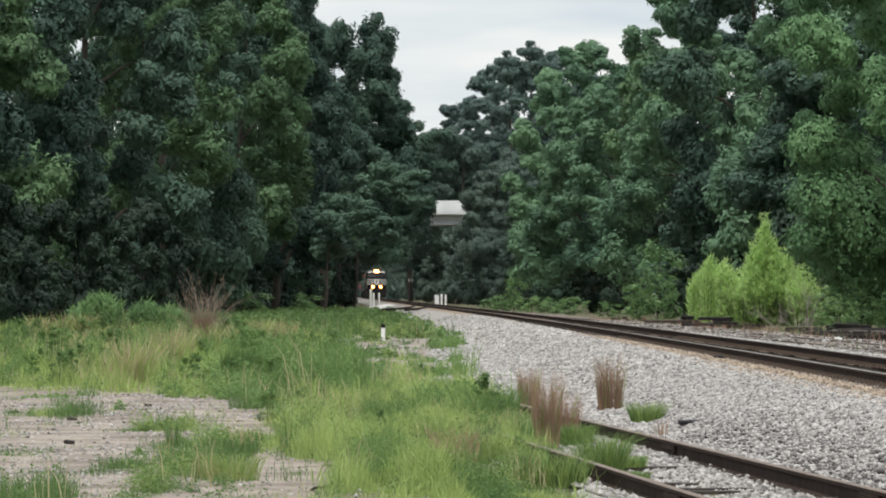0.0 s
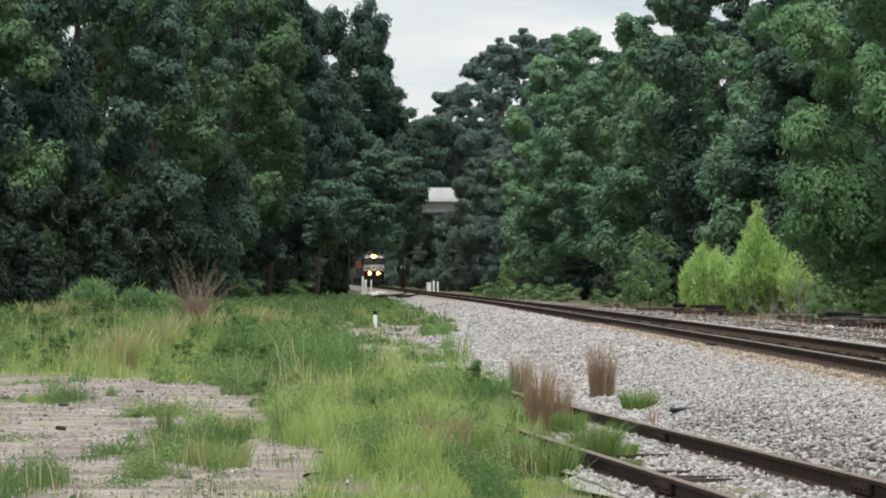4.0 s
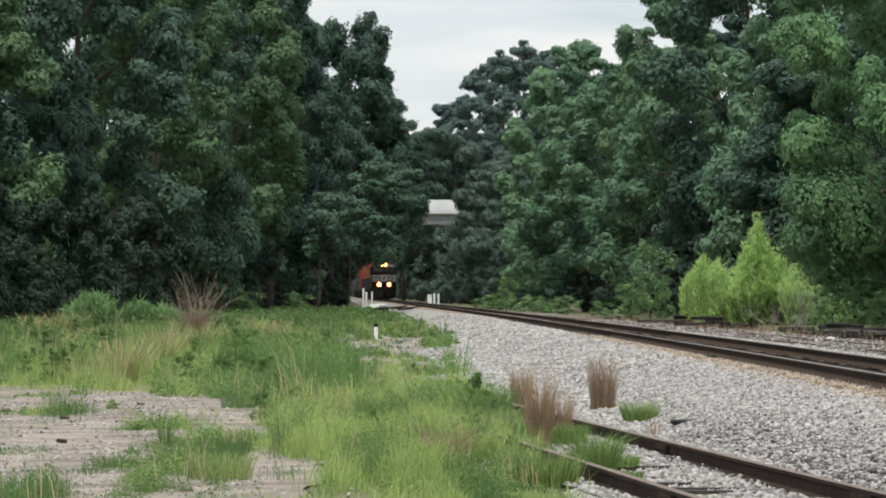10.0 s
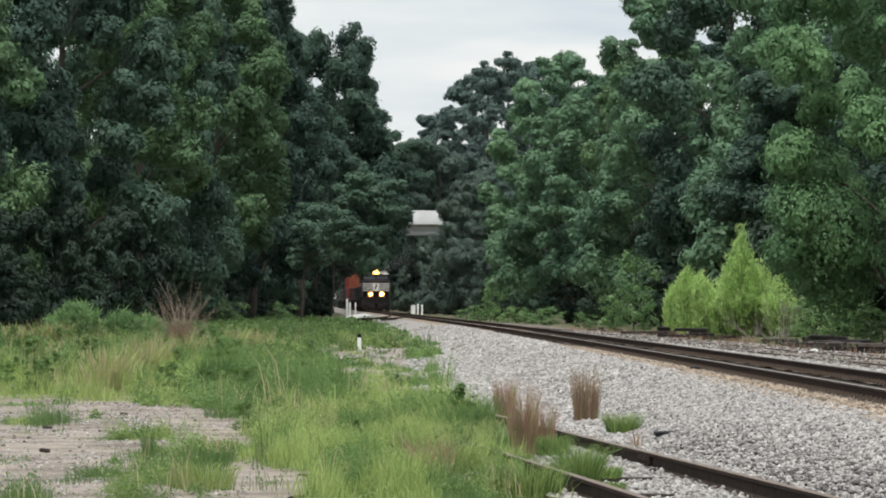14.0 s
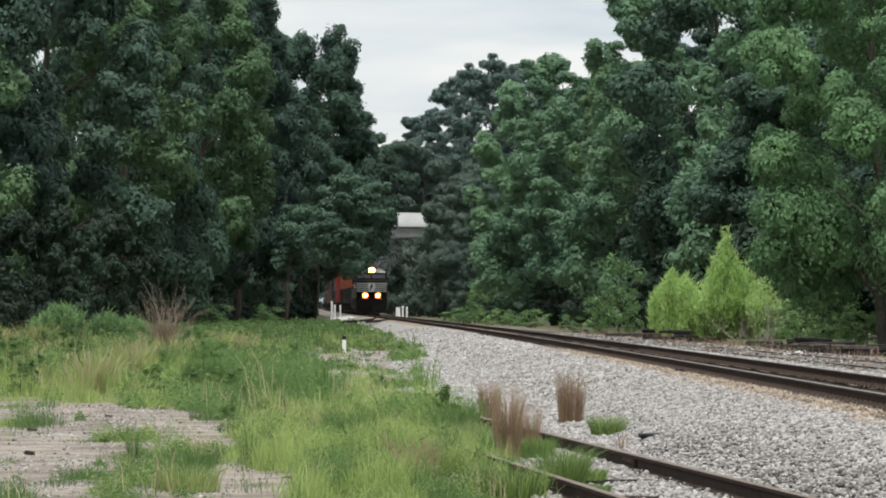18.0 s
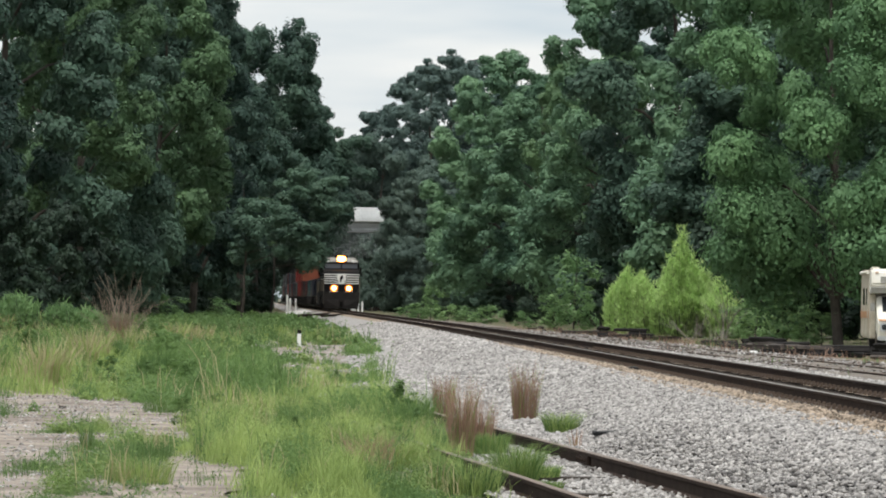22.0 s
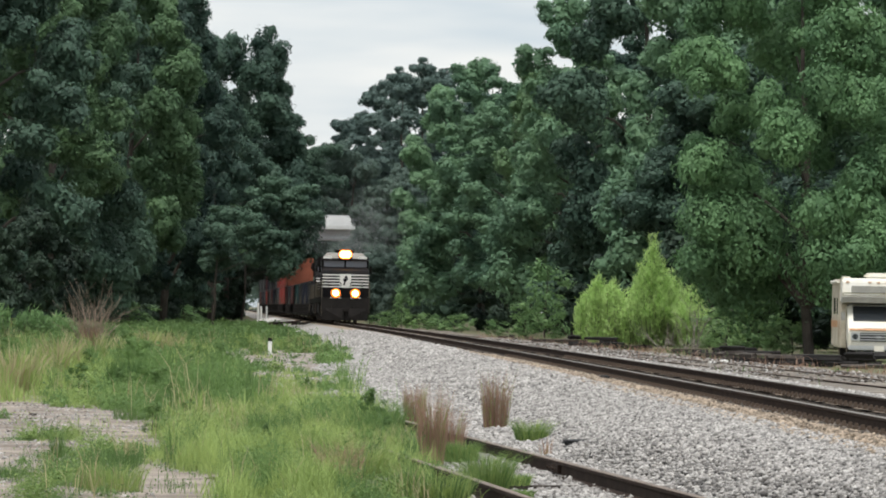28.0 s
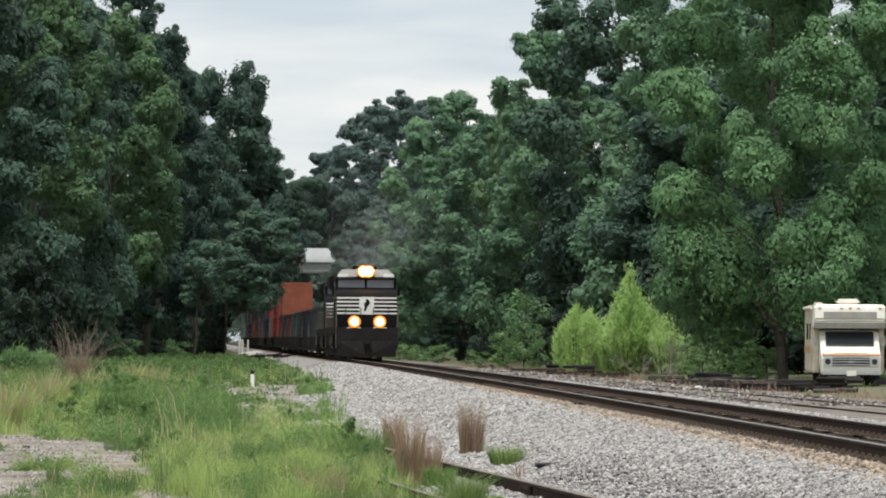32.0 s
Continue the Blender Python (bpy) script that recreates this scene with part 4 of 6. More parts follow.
def container(colour, height):
    """A corrugated steel container, its front end at y = 0."""
    key = (colour, height)
    if key in CONTAINER_MESHES:
        o = copy_thing(CONTAINER_MESHES[key], pose(0, 0, 0))
        return o
    c = empty("shipping_container", pose(0, 0, 0), colour + " corrugated steel shipping container on a well car", "container", "containers on the train")
    paint, w, h = PAINTS[colour], WIDE / 2, height
    bm = add_box(bmesh.new(), -w + 0.05, w - 0.05, 0.05, LENGTH - 0.05, 0.08, h - 0.02)
    for k in range(40):
        y = 0.35 + k * (LENGTH - 0.7) / 39
        for s in (-1, 1):
            add_box(bm, s * (w - 0.05) - 0.03, s * (w - 0.05) + 0.03, y - 0.09, y + 0.09, 0.15, h - 0.12)
    for k in range(9):
        x = -w + 0.25 + k * (WIDE - 0.5) / 8
        add_box(bm, x - 0.06, x + 0.06, 0.02, 0.08, 0.16, h - 0.14)
    part("body", bm, paint, c)
    for x in (-w + 0.08, w - 0.08):
        for y in (0.09, 2.0, LENGTH - 2.0, LENGTH - 0.09):
            part("corner_post", box(x - 0.08, x + 0.08, y - 0.09, y + 0.09, 0, h, 0.01), paint, c)
    for x in (-w + 0.06, w - 0.06):
        for z in (0.08, h - 0.06):
            part("side_beam", box(x - 0.05, x + 0.05, 0.1, LENGTH - 0.1, z - 0.08, z + 0.06), paint, c)
    for z in (0.08, h - 0.07):
        part("end_beam", box(-w + 0.1, w - 0.1, 0.0, 0.1, z - 0.08, z + 0.07, 0.01), paint, c)
    CONTAINER_MESHES[key] = c
    return c


def well_car(label):
    """A low well car, its front end at y = 0."""
    c = empty("well_car", pose(0, 0, 0), label, "rail car", "well cars of the train")
    for s in (-1, 1):
        bm = add_box(bmesh.new(), s * 1.40 - 0.05, s * 1.40 + 0.05, 1.1, 17.4, 0.40, 1.25, 0.02)
        for k in range(12):
            add_box(bm, s * 1.45 - 0.05, s * 1.45 + 0.05, 1.6 + 1.38 * k - 0.05, 1.6 + 1.38 * k + 0.05, 0.45, 1.2)
        part("side_sill", bm, GRIME, c)
    part("well_floor", box(-1.34, 1.34, 1.2, 17.3, 0.30, 0.39), GRIME, c)
    for y0, y1 in ((0.1, 1.15), (17.35, 18.4)):
        part("end_platform", box(-1.4, 1.4, y0, y1, 0.98, 1.30, 0.03), GRIME, c)
        part("end_ladder", box(-1.45, -1.41, y0 + 0.2, y0 + 0.6, 0.6, 1.9), GRAB, c)
    truck(c, 0.4 + 0.85, 2, 0.42)
    truck(c, 17.3, 2, 0.42)
    return c


lead = locomotive("black freight locomotive with white nose stripes and lit headlights", True)
for piece in lead.children:  # the leading engine is the larger model
    piece.matrix_basis = Matrix.Diagonal((1.06, 1.0, 1.04, 1.0)) @ piece.matrix_basis
second = locomotive("black freight locomotive coupled behind the leading one", False)
TRAIN = [(lead, 0.0, 21.4, 0.0), (second, 21.9, 21.4, 0.0)]
STACK = [("dark grey",), ("navy",), ("dark grey",), ("teal",), ("maroon",), ("dark grey",), ("maroon", "orange"), ("red", "red"), ("red", "red"), ("grey", "red"),
         ("dark grey", "grey"), ("navy", "dark grey"), ("maroon", "dark grey"), ("grey", "grey"), ("dark grey", "navy"), ("red", "maroon"), ("grey", "dark grey"),
         ("navy", "grey"), ("dark grey", "dark grey"), ("maroon", "grey"), ("grey", "dark grey")]
first_car = well_car("low grimy steel well car of the moving train")
for k, load in enumerate(STACK):
    car = first_car if k == 0 else copy_thing(first_car, pose(0, 0, 0))
    at = 45.0 + 18.7 * k
    TRAIN.append((car, at, 18.4, 0.0))
    base = 0.40
    for colour in load:
        tall = 2.62 if len(load) == 1 else 2.75
        TRAIN.append((container(colour, tall), at + 1.18, LENGTH, base))
        base += tall + 0.02


# thin diesel exhaust over the leading engine: drifting clouds of soot flecks that travel with it
SMOKE = material("diesel_soot", (0.42, 0.43, 0.45), 1.0, vary=0.1, scale=0.5, fine=3, bump=0.0, spec=0.0)
smoke = empty("exhaust_smoke", pose(0, 0, 0), "thin grey diesel exhaust drifting above the leading locomotive", "smoke")
for x, y, z, wide, tall, flecks in ((0.4, 11.5, 5.1, 0.7, 0.5, 4000), (1.1, 13.0, 6.1, 1.2, 0.9, 7000), (1.9, 16.0, 7.5, 1.7, 1.3, 8000), (-1.4, 17.0, 5.4, 1.5, 0.9, 4000), (2.9, 20.0, 6.0, 1.6, 1.5, 5000)):
    c = rng.normal(size=(flecks, 3)) * np.array([wide, 2.5, tall]) + np.array([x, y, z])
    c = c[c[:, 2] > 4.8]
    puff = new("puff", card_mesh("puff", c, rng.normal(size=(len(c), 3)), rng.uniform(0.010, 0.024, len(c)), SMOKE))
    puff.parent = smoke
    tagged(puff, kind="stuff")
TRAIN.append((smoke, 0.0, 21.4, 0.0))

# ---- the road bridge ----
bridge = tagged(new("road_bridge"), "grey concrete road bridge high over the railway", "bridge", kind="structure")
ASPHALT = material("asphalt", (0.055, 0.055, 0.056), 0.9, vary=0.2, scale=0.6, fine=10, bump=0.2)
BRIDGE_Y = 520.0
part("parapet", across([(BRIDGE_Y, 10.75), (BRIDGE_Y + 0.45, 10.75), (BRIDGE_Y + 0.36, 12.0), (BRIDGE_Y + 0.10, 12.0)], -46, 46), CONCRETE, bridge)
part("parapet", across([(BRIDGE_Y + 12, 10.75), (BRIDGE_Y + 12.45, 10.75), (BRIDGE_Y + 12.36, 12.0), (BRIDGE_Y + 12.1, 12.0)], -46, 46), CONCRETE, bridge)
part("deck", box(-46, 46, BRIDGE_Y + 0.02, BRIDGE_Y + 12.4, 10.45, 10.746), CONCRETE, bridge)
part("roadway", box(-46, 46, BRIDGE_Y + 0.5, BRIDGE_Y + 12.0, 10.75, 11.25), ASPHALT, bridge)
for k in range(5):
    y = BRIDGE_Y + 1.1 + 2.5 * k
    part("girder", across([(y - 0.3, 9.25), (y + 0.3, 9.25), (y + 0.3, 9.45), (y + 0.12, 9.6), (y + 0.12, 10.2), (y + 0.4, 10.3), (y + 0.4, 10.44), (y - 0.4, 10.44), (y - 0.4, 10.3), (y - 0.12, 10.2), (y - 0.12, 9.6), (y - 0.3, 9.45)], -46, 46), GIRDER, bridge)
for x in (-17.0, 13.0):
    part("pier_cap", box(x - 0.7, x + 0.7, BRIDGE_Y + 0.4, BRIDGE_Y + 12, 8.2, 9.24, 0.06), CONCRETE, bridge)
    for y in (2.2, 6.2, 10.2):
        part("pier_column", rod((x, BRIDGE_Y + y, -0.2), (x, BRIDGE_Y + y, 8.2), 0.5, seg=16), CONCRETE, bridge)
for side in (-1, 1):
    a, b = sorted((side * 46.0, side * 760.0))
    part("embankment", across([(BRIDGE_Y - 16, -0.2), (BRIDGE_Y + 28, -0.2), (BRIDGE_Y + 13, 11.24), (BRIDGE_Y - 0.5, 11.24)], a, b), SOIL, bridge, "grassy road embankment")

# ---- vehicles on the bridge ----
TRUCK_WHITE = material("white_lorry_paint", (0.80, 0.80, 0.79), 0.4, vary=0.05, scale=0.7, fine=6, bump=0.02, spec=0.5)
TYRE = material("tyre_rubber", (0.025, 0.025, 0.026), 0.85, vary=0.2, scale=5, fine=40, bump=0.2)
DARK_GLASS = glass_material("dark_vehicle_glass", (0.02, 0.024, 0.028), 0.06)


def road_wheel(parent, x, y, r, w):
    """A road wheel whose axle lies along y."""
    bm = bmesh.new()
    bmesh.ops.create_cone(bm, cap_ends=True, segments=20, radius1=r, radius2=r, depth=w, matrix=Matrix.Rotation(math.pi / 2, 4, "X"))
    bmesh.ops.bevel(bm, geom=[e for e in bm.edges if len(e.link_faces) == 2 and e.calc_face_angle(0) > 1], offset=0.04, segments=2, affect="EDGES")
    t = part("wheel", bm, TYRE, parent, at=pose(x, y, r))
    part("rim", disc(r * 0.55, w + 0.02), WHEEL, t)


def lorry():
    """A tractor with a box trailer; its nose stands at x = 0 and it runs towards -x."""
    t = empty("semi_truck", pose(0, 0, 0), "white semi truck with a white box trailer crossing the bridge", "truck")
    part("cab", prism([(0.0, 0.6), (0.05, 1.3), (1.35, 1.75), (1.75, 2.75), (4.3, 2.75), (4.3, 0.6)], -1.2, 1.2, 0.08), TRUCK_WHITE, t)
    part("roof_fairing", prism([(1.75, 2.74), (2.6, 3.75), (3.3, 3.98), (4.3, 4.02), (4.3, 2.74)], -1.18, 1.18, 0.08), TRUCK_WHITE, t)
    part("windshield", prism([(1.40, 1.82), (1.74, 2.66), (1.72, 2.68), (1.36, 1.84)], -1.05, 1.05), DARK_GLASS, t)
    for y in (-1.215, 1.195):
        part("side_window", box(1.95, 2.75, y, y + 0.02, 1.85, 2.6), DARK_GLASS, t)
    part("chassis", box(0.4, 20.6, -0.5, 0.5, 0.7, 0.95), GRIME, t)
    part("trailer_box", box(5.0, 21.0, -1.28, 1.28, 1.15, 4.12, 0.05), TRUCK_WHITE, t)
    for k in range(16):
        part("trailer_rib", box(5.4 + k, 5.45 + k, -1.30, -1.278, 1.3, 4.0), TRUCK_WHITE, t)
    part("trailer_skirt", box(8.5, 15.5, -1.27, -1.24, 0.4, 1.14), TRUCK_WHITE, t)
    for x in (1.0, 3.9, 5.2, 17.5, 18.8):
        for y in (-1.0, 1.0):
            road_wheel(t, x, y, 0.5, 0.34)
    return t


def saloon_car():
    c = empty("car", pose(0, 0, 0), "white saloon car crossing the bridge", "car")
    part("body", prism([(0.0, 0.35), (0.05, 0.72), (1.1, 0.95), (2.0, 1.0), (4.2, 1.02), (4.75, 0.95), (4.78, 0.4)], -0.9, 0.9, 0.07), TRUCK_WHITE, c)
    part("cabin", prism([(1.15, 0.95), (1.95, 1.44), (3.3, 1.46), (4.3, 1.0)], -0.74, 0.74, 0.06), TRUCK_WHITE, c)
    for y in (-0.765, 0.745):
        part("side_window", prism([(1.45, 1.02), (2.0, 1.38), (3.2, 1.40), (3.9, 1.03)], y, y + 0.02), DARK_GLASS, c)
    for x in (0.95, 3.85):
        for y in (-0.8, 0.8):
            road_wheel(c, x, y, 0.33, 0.22)
    return c


semi_truck, car_on_bridge = lorry(), saloon_car()

# ---- the old motorhome ----
RV_WHITE = material("chalky_motorhome_paint", (0.78, 0.76, 0.70), 0.5, vary=0.08, scale=1.2, fine=10, bump=0.05, second=(0.70, 0.66, 0.56))
RV_TAN = material("stained_motorhome_side", (0.56, 0.51, 0.42), 0.6, vary=0.2, scale=1.6, fine=10, bump=0.08, second=(0.42, 0.36, 0.27))
RV_STRIPE = material("faded_orange_stripe", (0.55, 0.30, 0.16), 0.6, vary=0.2, scale=2, fine=15, bump=0.04)
CHROME = material("dull_chrome", (0.62, 0.62, 0.62), 0.3, 0.9, vary=0.1, scale=3, fine=20, bump=0.03)
RV_GREY = material("grey_trim", (0.34, 0.33, 0.30), 0.6, vary=0.15, scale=3, fine=15, bump=0.05)
RV_GRILLE = material("black_grille", (0.04, 0.04, 0.042), 0.5, vary=0.2, scale=4, fine=30, bump=0.1)


def motorhome():
    """Its nose stands at y = 0 and looks towards -y."""
    r = empty("motorhome", pose(17.81, 149.0, 0.15, 0, 0, -3.0), "old white motorhome with rust-stained sides parked under a tree", "motorhome")
    part("coach_body", box(-1.17, 1.17, 2.05, 6.6, 0.45, 2.72, 0.06), RV_TAN, r, "stained tan side walls")
    part("overcab_bunk", across([(0.72, 2.10), (0.62, 2.22), (0.70, 2.66), (0.95, 2.73), (2.06, 2.73), (2.06, 1.92), (1.5, 1.92)], -1.17, 1.17, 0.05), RV_WHITE, r)
    part("bunk_window", box(-0.88, 0.88, 0.605, 0.632, 2.26, 2.48, 0.01), RV_GREY, r, "grey blanked bunk window")
    part("bunk_lip", across([(0.66, 1.94), (0.60, 2.12), (0.66, 2.14), (1.4, 1.96), (1.4, 1.90)], -1.18, 1.18), RV_GREY, r)
    for x in (-1.0, -0.28, 0.0, 0.28, 1.0):
        part("marker_lamp", box(x - 0.05, x + 0.05, 0.655, 0.69, 2.58, 2.62, 0.005), RV_STRIPE, r)
    part("roof_air_conditioner", box(-0.38, 0.38, 1.5, 2.4, 2.72, 2.92, 0.07), RV_WHITE, r)
    part("roof_vent", box(-1.1, -0.8, 2.3, 2.8, 2.72, 2.80, 0.03), RV_WHITE, r)
    part("van_cab", across([(0.05, 0.42), (0.0, 0.98), (0.10, 1.08), (0.62, 1.30), (1.15, 1.86), (2.06, 1.90), (2.06, 0.42)], -0.98, 0.98, 0.05), RV_WHITE, r)
    part("windshield", across([(0.635, 1.335), (1.085, 1.80), (1.06, 1.825), (0.61, 1.36)], -0.80, 0.80), DARK_GLASS, r, "dark windshield")
    part("hood_crease", across([(0.09, 1.10), (0.60, 1.312), (0.60, 1.325), (0.08, 1.112)], -0.55, 0.55), RV_WHITE, r)
    part("grille", box(-0.62, 0.62, -0.03, 0.02, 0.68, 0.96, 0.01), RV_GRILLE, r)
    for z in (0.73, 0.82, 0.91):
        part("grille_bar", box(-0.62, 0.62, -0.05, -0.03, z - 0.015, z + 0.015), CHROME, r)
    part("grille_emblem", box(-0.09, 0.09, -0.062, -0.05, 0.79, 0.85), CHROME, r)
    for s in (-1, 1):
        h = part("headlight", box(s * 0.77 - 0.14, s * 0.77 + 0.14, -0.045, 0.02, 0.69, 0.96, 0.015), CHROME, r)
        part("lens", disc(0.095, 0.02), DARK_GLASS, h, at=pose(s * 0.77, -0.05, 0.83))
        part("cab_flank", box(s * 1.07 - 0.10, s * 1.07 + 0.10, 1.25, 2.06, 0.45, 1.93, 0.03), RV_TAN, r)
        part("mirror", box(s * 1.12 - 0.07, s * 1.12 + 0.07, 0.85, 0.9, 1.35, 1.62, 0.015), RV_GREY, r)
        for y in (1.0, 5.0):
            bm = bmesh.new()
            bmesh.ops.create_cone(bm, cap_ends=True, segments=20, radius1=0.36, radius2=0.36, depth=0.24, matrix=Matrix.Rotation(math.pi / 2, 4, "Y"))
            w = part("wheel", bm, TYRE, r, at=pose(s * 0.86, y, 0.36))
            bm = bmesh.new()
            bmesh.ops.create_cone(bm, cap_ends=True, segments=16, radius1=0.2, radius2=0.2, depth=0.26, matrix=Matrix.Rotation(math.pi / 2, 4, "Y"))
            part("rim", bm, WHEEL, w)
    part("bumper", box(-1.0, 1.0, -0.16, -0.04, 0.40, 0.54, 0.03), CHROME, r)
    part("number_plate", box(-0.16, 0.16, -0.185, -0.165, 0.36, 0.54, 0.005), RV_WHITE, r)
    part("side_stripe", box(-1.185, -1.168, 2.1, 6.5, 1.12, 1.34), RV_STRIPE, r, "faded orange side stripe")
    part("front_stripe", across([(0.02, 1.03), (0.075, 1.085), (0.06, 1.095), (0.0, 1.045)], -0.96, 0.96), RV_STRIPE, r)
    for y, w in ((3.0, 0.5), (4.4, 0.8)):
        part("side_window", box(-1.19, -1.168, y, y + w, 1.55, 2.1, 0.005), DARK_GLASS, r)
    part("entry_door", box(-1.188, -1.168, 2.2, 2.8, 0.6, 2.3, 0.006), RV_TAN, r)
    part("awning_roll", rod((-1.2, 2.3, 2.62), (-1.2, 6.3, 2.62), 0.06), RV_WHITE, r)


motorhome()

# ---- bushes and saplings in the open ----
def bush(name, h, r, mat, leaf, sprays, count, label, places, spray=0.45, flat=0.4, low=0.05, limbs=6, group="", fill=0.64):
    proto = make_tree(name, h, r, low, mat, leaf, sprays, 16, count, label, "bush", limbs=limbs, trunk_r=0.011 * h, spray=spray, flat=flat, base=0.82, fill=fill)
    for x, y, turn, size, tall in places:
        o = plant(proto, x, y, ground_z(x, y), turn, size, tall)
        tagged(o, group=group)
    for o in (*proto.children_recursive, proto):
        bpy.data.objects.remove(o)


def willow(x, y, h, r, stems, taper, label, mat=LEAF_WILLOW, name="willow_sapling", group="willow saplings by the yard track"):
    """A sapling of many upright wands, each feathered with slim leaves; taper draws the wands together towards the top."""
    w = empty(name, pose(x, y, ground_z(x, y)), label, "sapling", group)
    bm, cs, ds, ls = bmesh.new(), [], [], []
    for k in range(stems):
        a, q = rng.uniform(0, 2 * math.pi), r * math.sqrt(rng.random())
        root = 0.35 if taper > 0.4 else 0.8
        foot = np.array([q * root * math.cos(a), q * root * math.sin(a), -0.05])
        reach = h * (1.0 - taper * (q / r) ** 1.2) * rng.uniform(0.75, 1.02)
        tip = np.array([q * math.cos(a), q * math.sin(a), reach])
        mid = (foot + tip) / 2 + np.array([0.15 * q * math.cos(a), 0.15 * q * math.sin(a), 0.1])
        add_rod(bm, foot, mid, 0.016, 0.010, 4)
        add_rod(bm, mid, tip, 0.010, 0.003, 4)
        n = int(34 * reach)
        t = rng.uniform(0.04, 1.0, n)[:, None]
        c = foot * (1 - t) ** 2 + 2 * mid * t * (1 - t) + tip * t ** 2 + rng.normal(0, 0.07, (n, 3))
        side = rng.normal(size=(n, 3)) * np.array([0.75, 0.75, 0.3]) + np.array([0, 0, 0.95])
        cs.append(c), ds.append(side / np.linalg.norm(side, axis=1, keepdims=True)), ls.append(rng.uniform(0.14, 0.34, n))
    tagged(part("stem", bm, BARK, w), kind="stuff")
    c, d, long = np.concatenate(cs), np.concatenate(ds), np.concatenate(ls)[:, None]
    u = np.cross(d, rng.normal(size=d.shape))
    u *= 0.026 / np.linalg.norm(u, axis=1, keepdims=True)
    p = np.stack([c - u, c + u, c + d * long], axis=1).reshape(-1, 3)
    p[:, 2] = np.maximum(p[:, 2], 0.02)
    leaves = new("leaves", quick_mesh("leaves", p, np.full(len(c), 3), np.arange(3 * len(c)), mat))
    leaves.parent = w
    tagged(leaves, kind="stuff")
    return w


PLUME, BROAD = "bright yellow-green willow sapling rising to a feathery plume", "bright green bushy willow sapling with upright wands"
willow(14.0, 200.0, 5.1, 1.15, 210, 0.66, PLUME)
willow(14.85, 201.0, 3.7, 0.95, 120, 0.5, PLUME)
willow(15.6, 199.0, 2.8, 0.9, 90, 0.45, BROAD)
willow(13.2, 201.5, 2.8, 0.7, 100, 0.45, PLUME)
willow(12.45, 202.0, 3.1, 0.45, 80, 0.25, BROAD)
willow(11.75, 202.5, 3.15, 0.5, 90, 0.3, BROAD)
willow(11.25, 203.0, 2.5, 0.4, 50, 0.3, BROAD)
for x, y, h, r in ((-13.0, 176, 1.7, 0.85), (-13.8, 178, 1.3, 0.7), (-11.4, 177, 1.35, 0.75), (-10.6, 180, 1.1, 0.6)):
    willow(x, y, h, r, 100, 0.35, "mid-green feathery shrub of upright wands before the wood", LEAF_SHRUB, "feathery_shrub", "feathery shrubs before the wood")
bush("shrub", 3.4, 1.15, LEAF_SHRUB, 0.095, 48, 18, "mid-green leafy shrub at the foot of the trees",
     [(11.0, 236, 0, 1.05, 1.1), (10.2, 240, 90, 0.7, 0.8), (4.9, 318, 10, 0.72, 0.95), (4.2, 322, 60, 0.8, 0.42), (3.4, 326, 60, 0.8, 0.32), (6.0, 312, 200, 0.75, 0.45), (6.9, 300, 20, 0.7, 0.35),
      (8.3, 290, 120, 0.7, 0.5), (7.4, 312, 20, 0.8, 0.4), (9.4, 262, 20, 0.6, 0.45), (16.9, 168, 200, 0.7, 0.5), (16.2, 196, 100, 0.7, 0.6),
      (15.5, 179, 40, 0.75, 0.7), (16.1, 174, 120, 0.8, 0.75), (16.7, 172, 230, 0.6, 0.65), (-9.9, 330, 20, 0.9, 0.5), (-12.5, 300, 20, 1.0, 0.5),
      (20.0, 158, 10, 0.5, 0.35), (22.4, 157, 80, 0.6, 0.35)], 0.40, 0.5, group="shrubs at the wood's edge")


WEED_SPOTS = [(-1.9, 62), (-1.2, 66), (-0.6, 63), (-2.4, 70), (-1.5, 74), (-0.9, 78), (-2.9, 76), (-0.2, 70), (0.3, 66), (0.55, 60.5), (0.7, 57.5), (-3.4, 84), (-2.2, 88), (-1.2, 92), (-0.4, 86),
              (-0.1, 96), (-3.0, 98), (-4.0, 92), (-1.8, 104), (-2.6, 112), (-0.4, 140), (-0.2, 128), (-4.6, 108), (-3.5, 124), (-5.2, 100), (-0.7, 52), (0.4, 49), (-2.1, 55), (0.75, 46)]
for k in range(60):
    y = 72 + 118 * ((k * 0.618 + 0.2) % 1.0)
    WEED_SPOTS.append((-y * (0.034 + 0.056 * ((k * 0.7548 + 0.1) % 1.0)), y))
bush("leafy_weed", 0.70, 0.24, GRASS_DEEP, 0.030, 520, 9, "deep-green leafy weed standing above the grass",
     [(x, y, 67 * k, (0.55 + 0.5 * ((k * 7) % 5) / 5) * (0.5 if y > 62 and x > -0.02 * y else 0.7 if y < 56 else 1.0 if y < 90 else 1.2), 0.8 + 0.4 * ((k * 3) % 4) / 4) for k, (x, y) in enumerate(WEED_SPOTS)], 0.10, 0.6, 0.03, 3, "leafy weeds in the grass", 0)


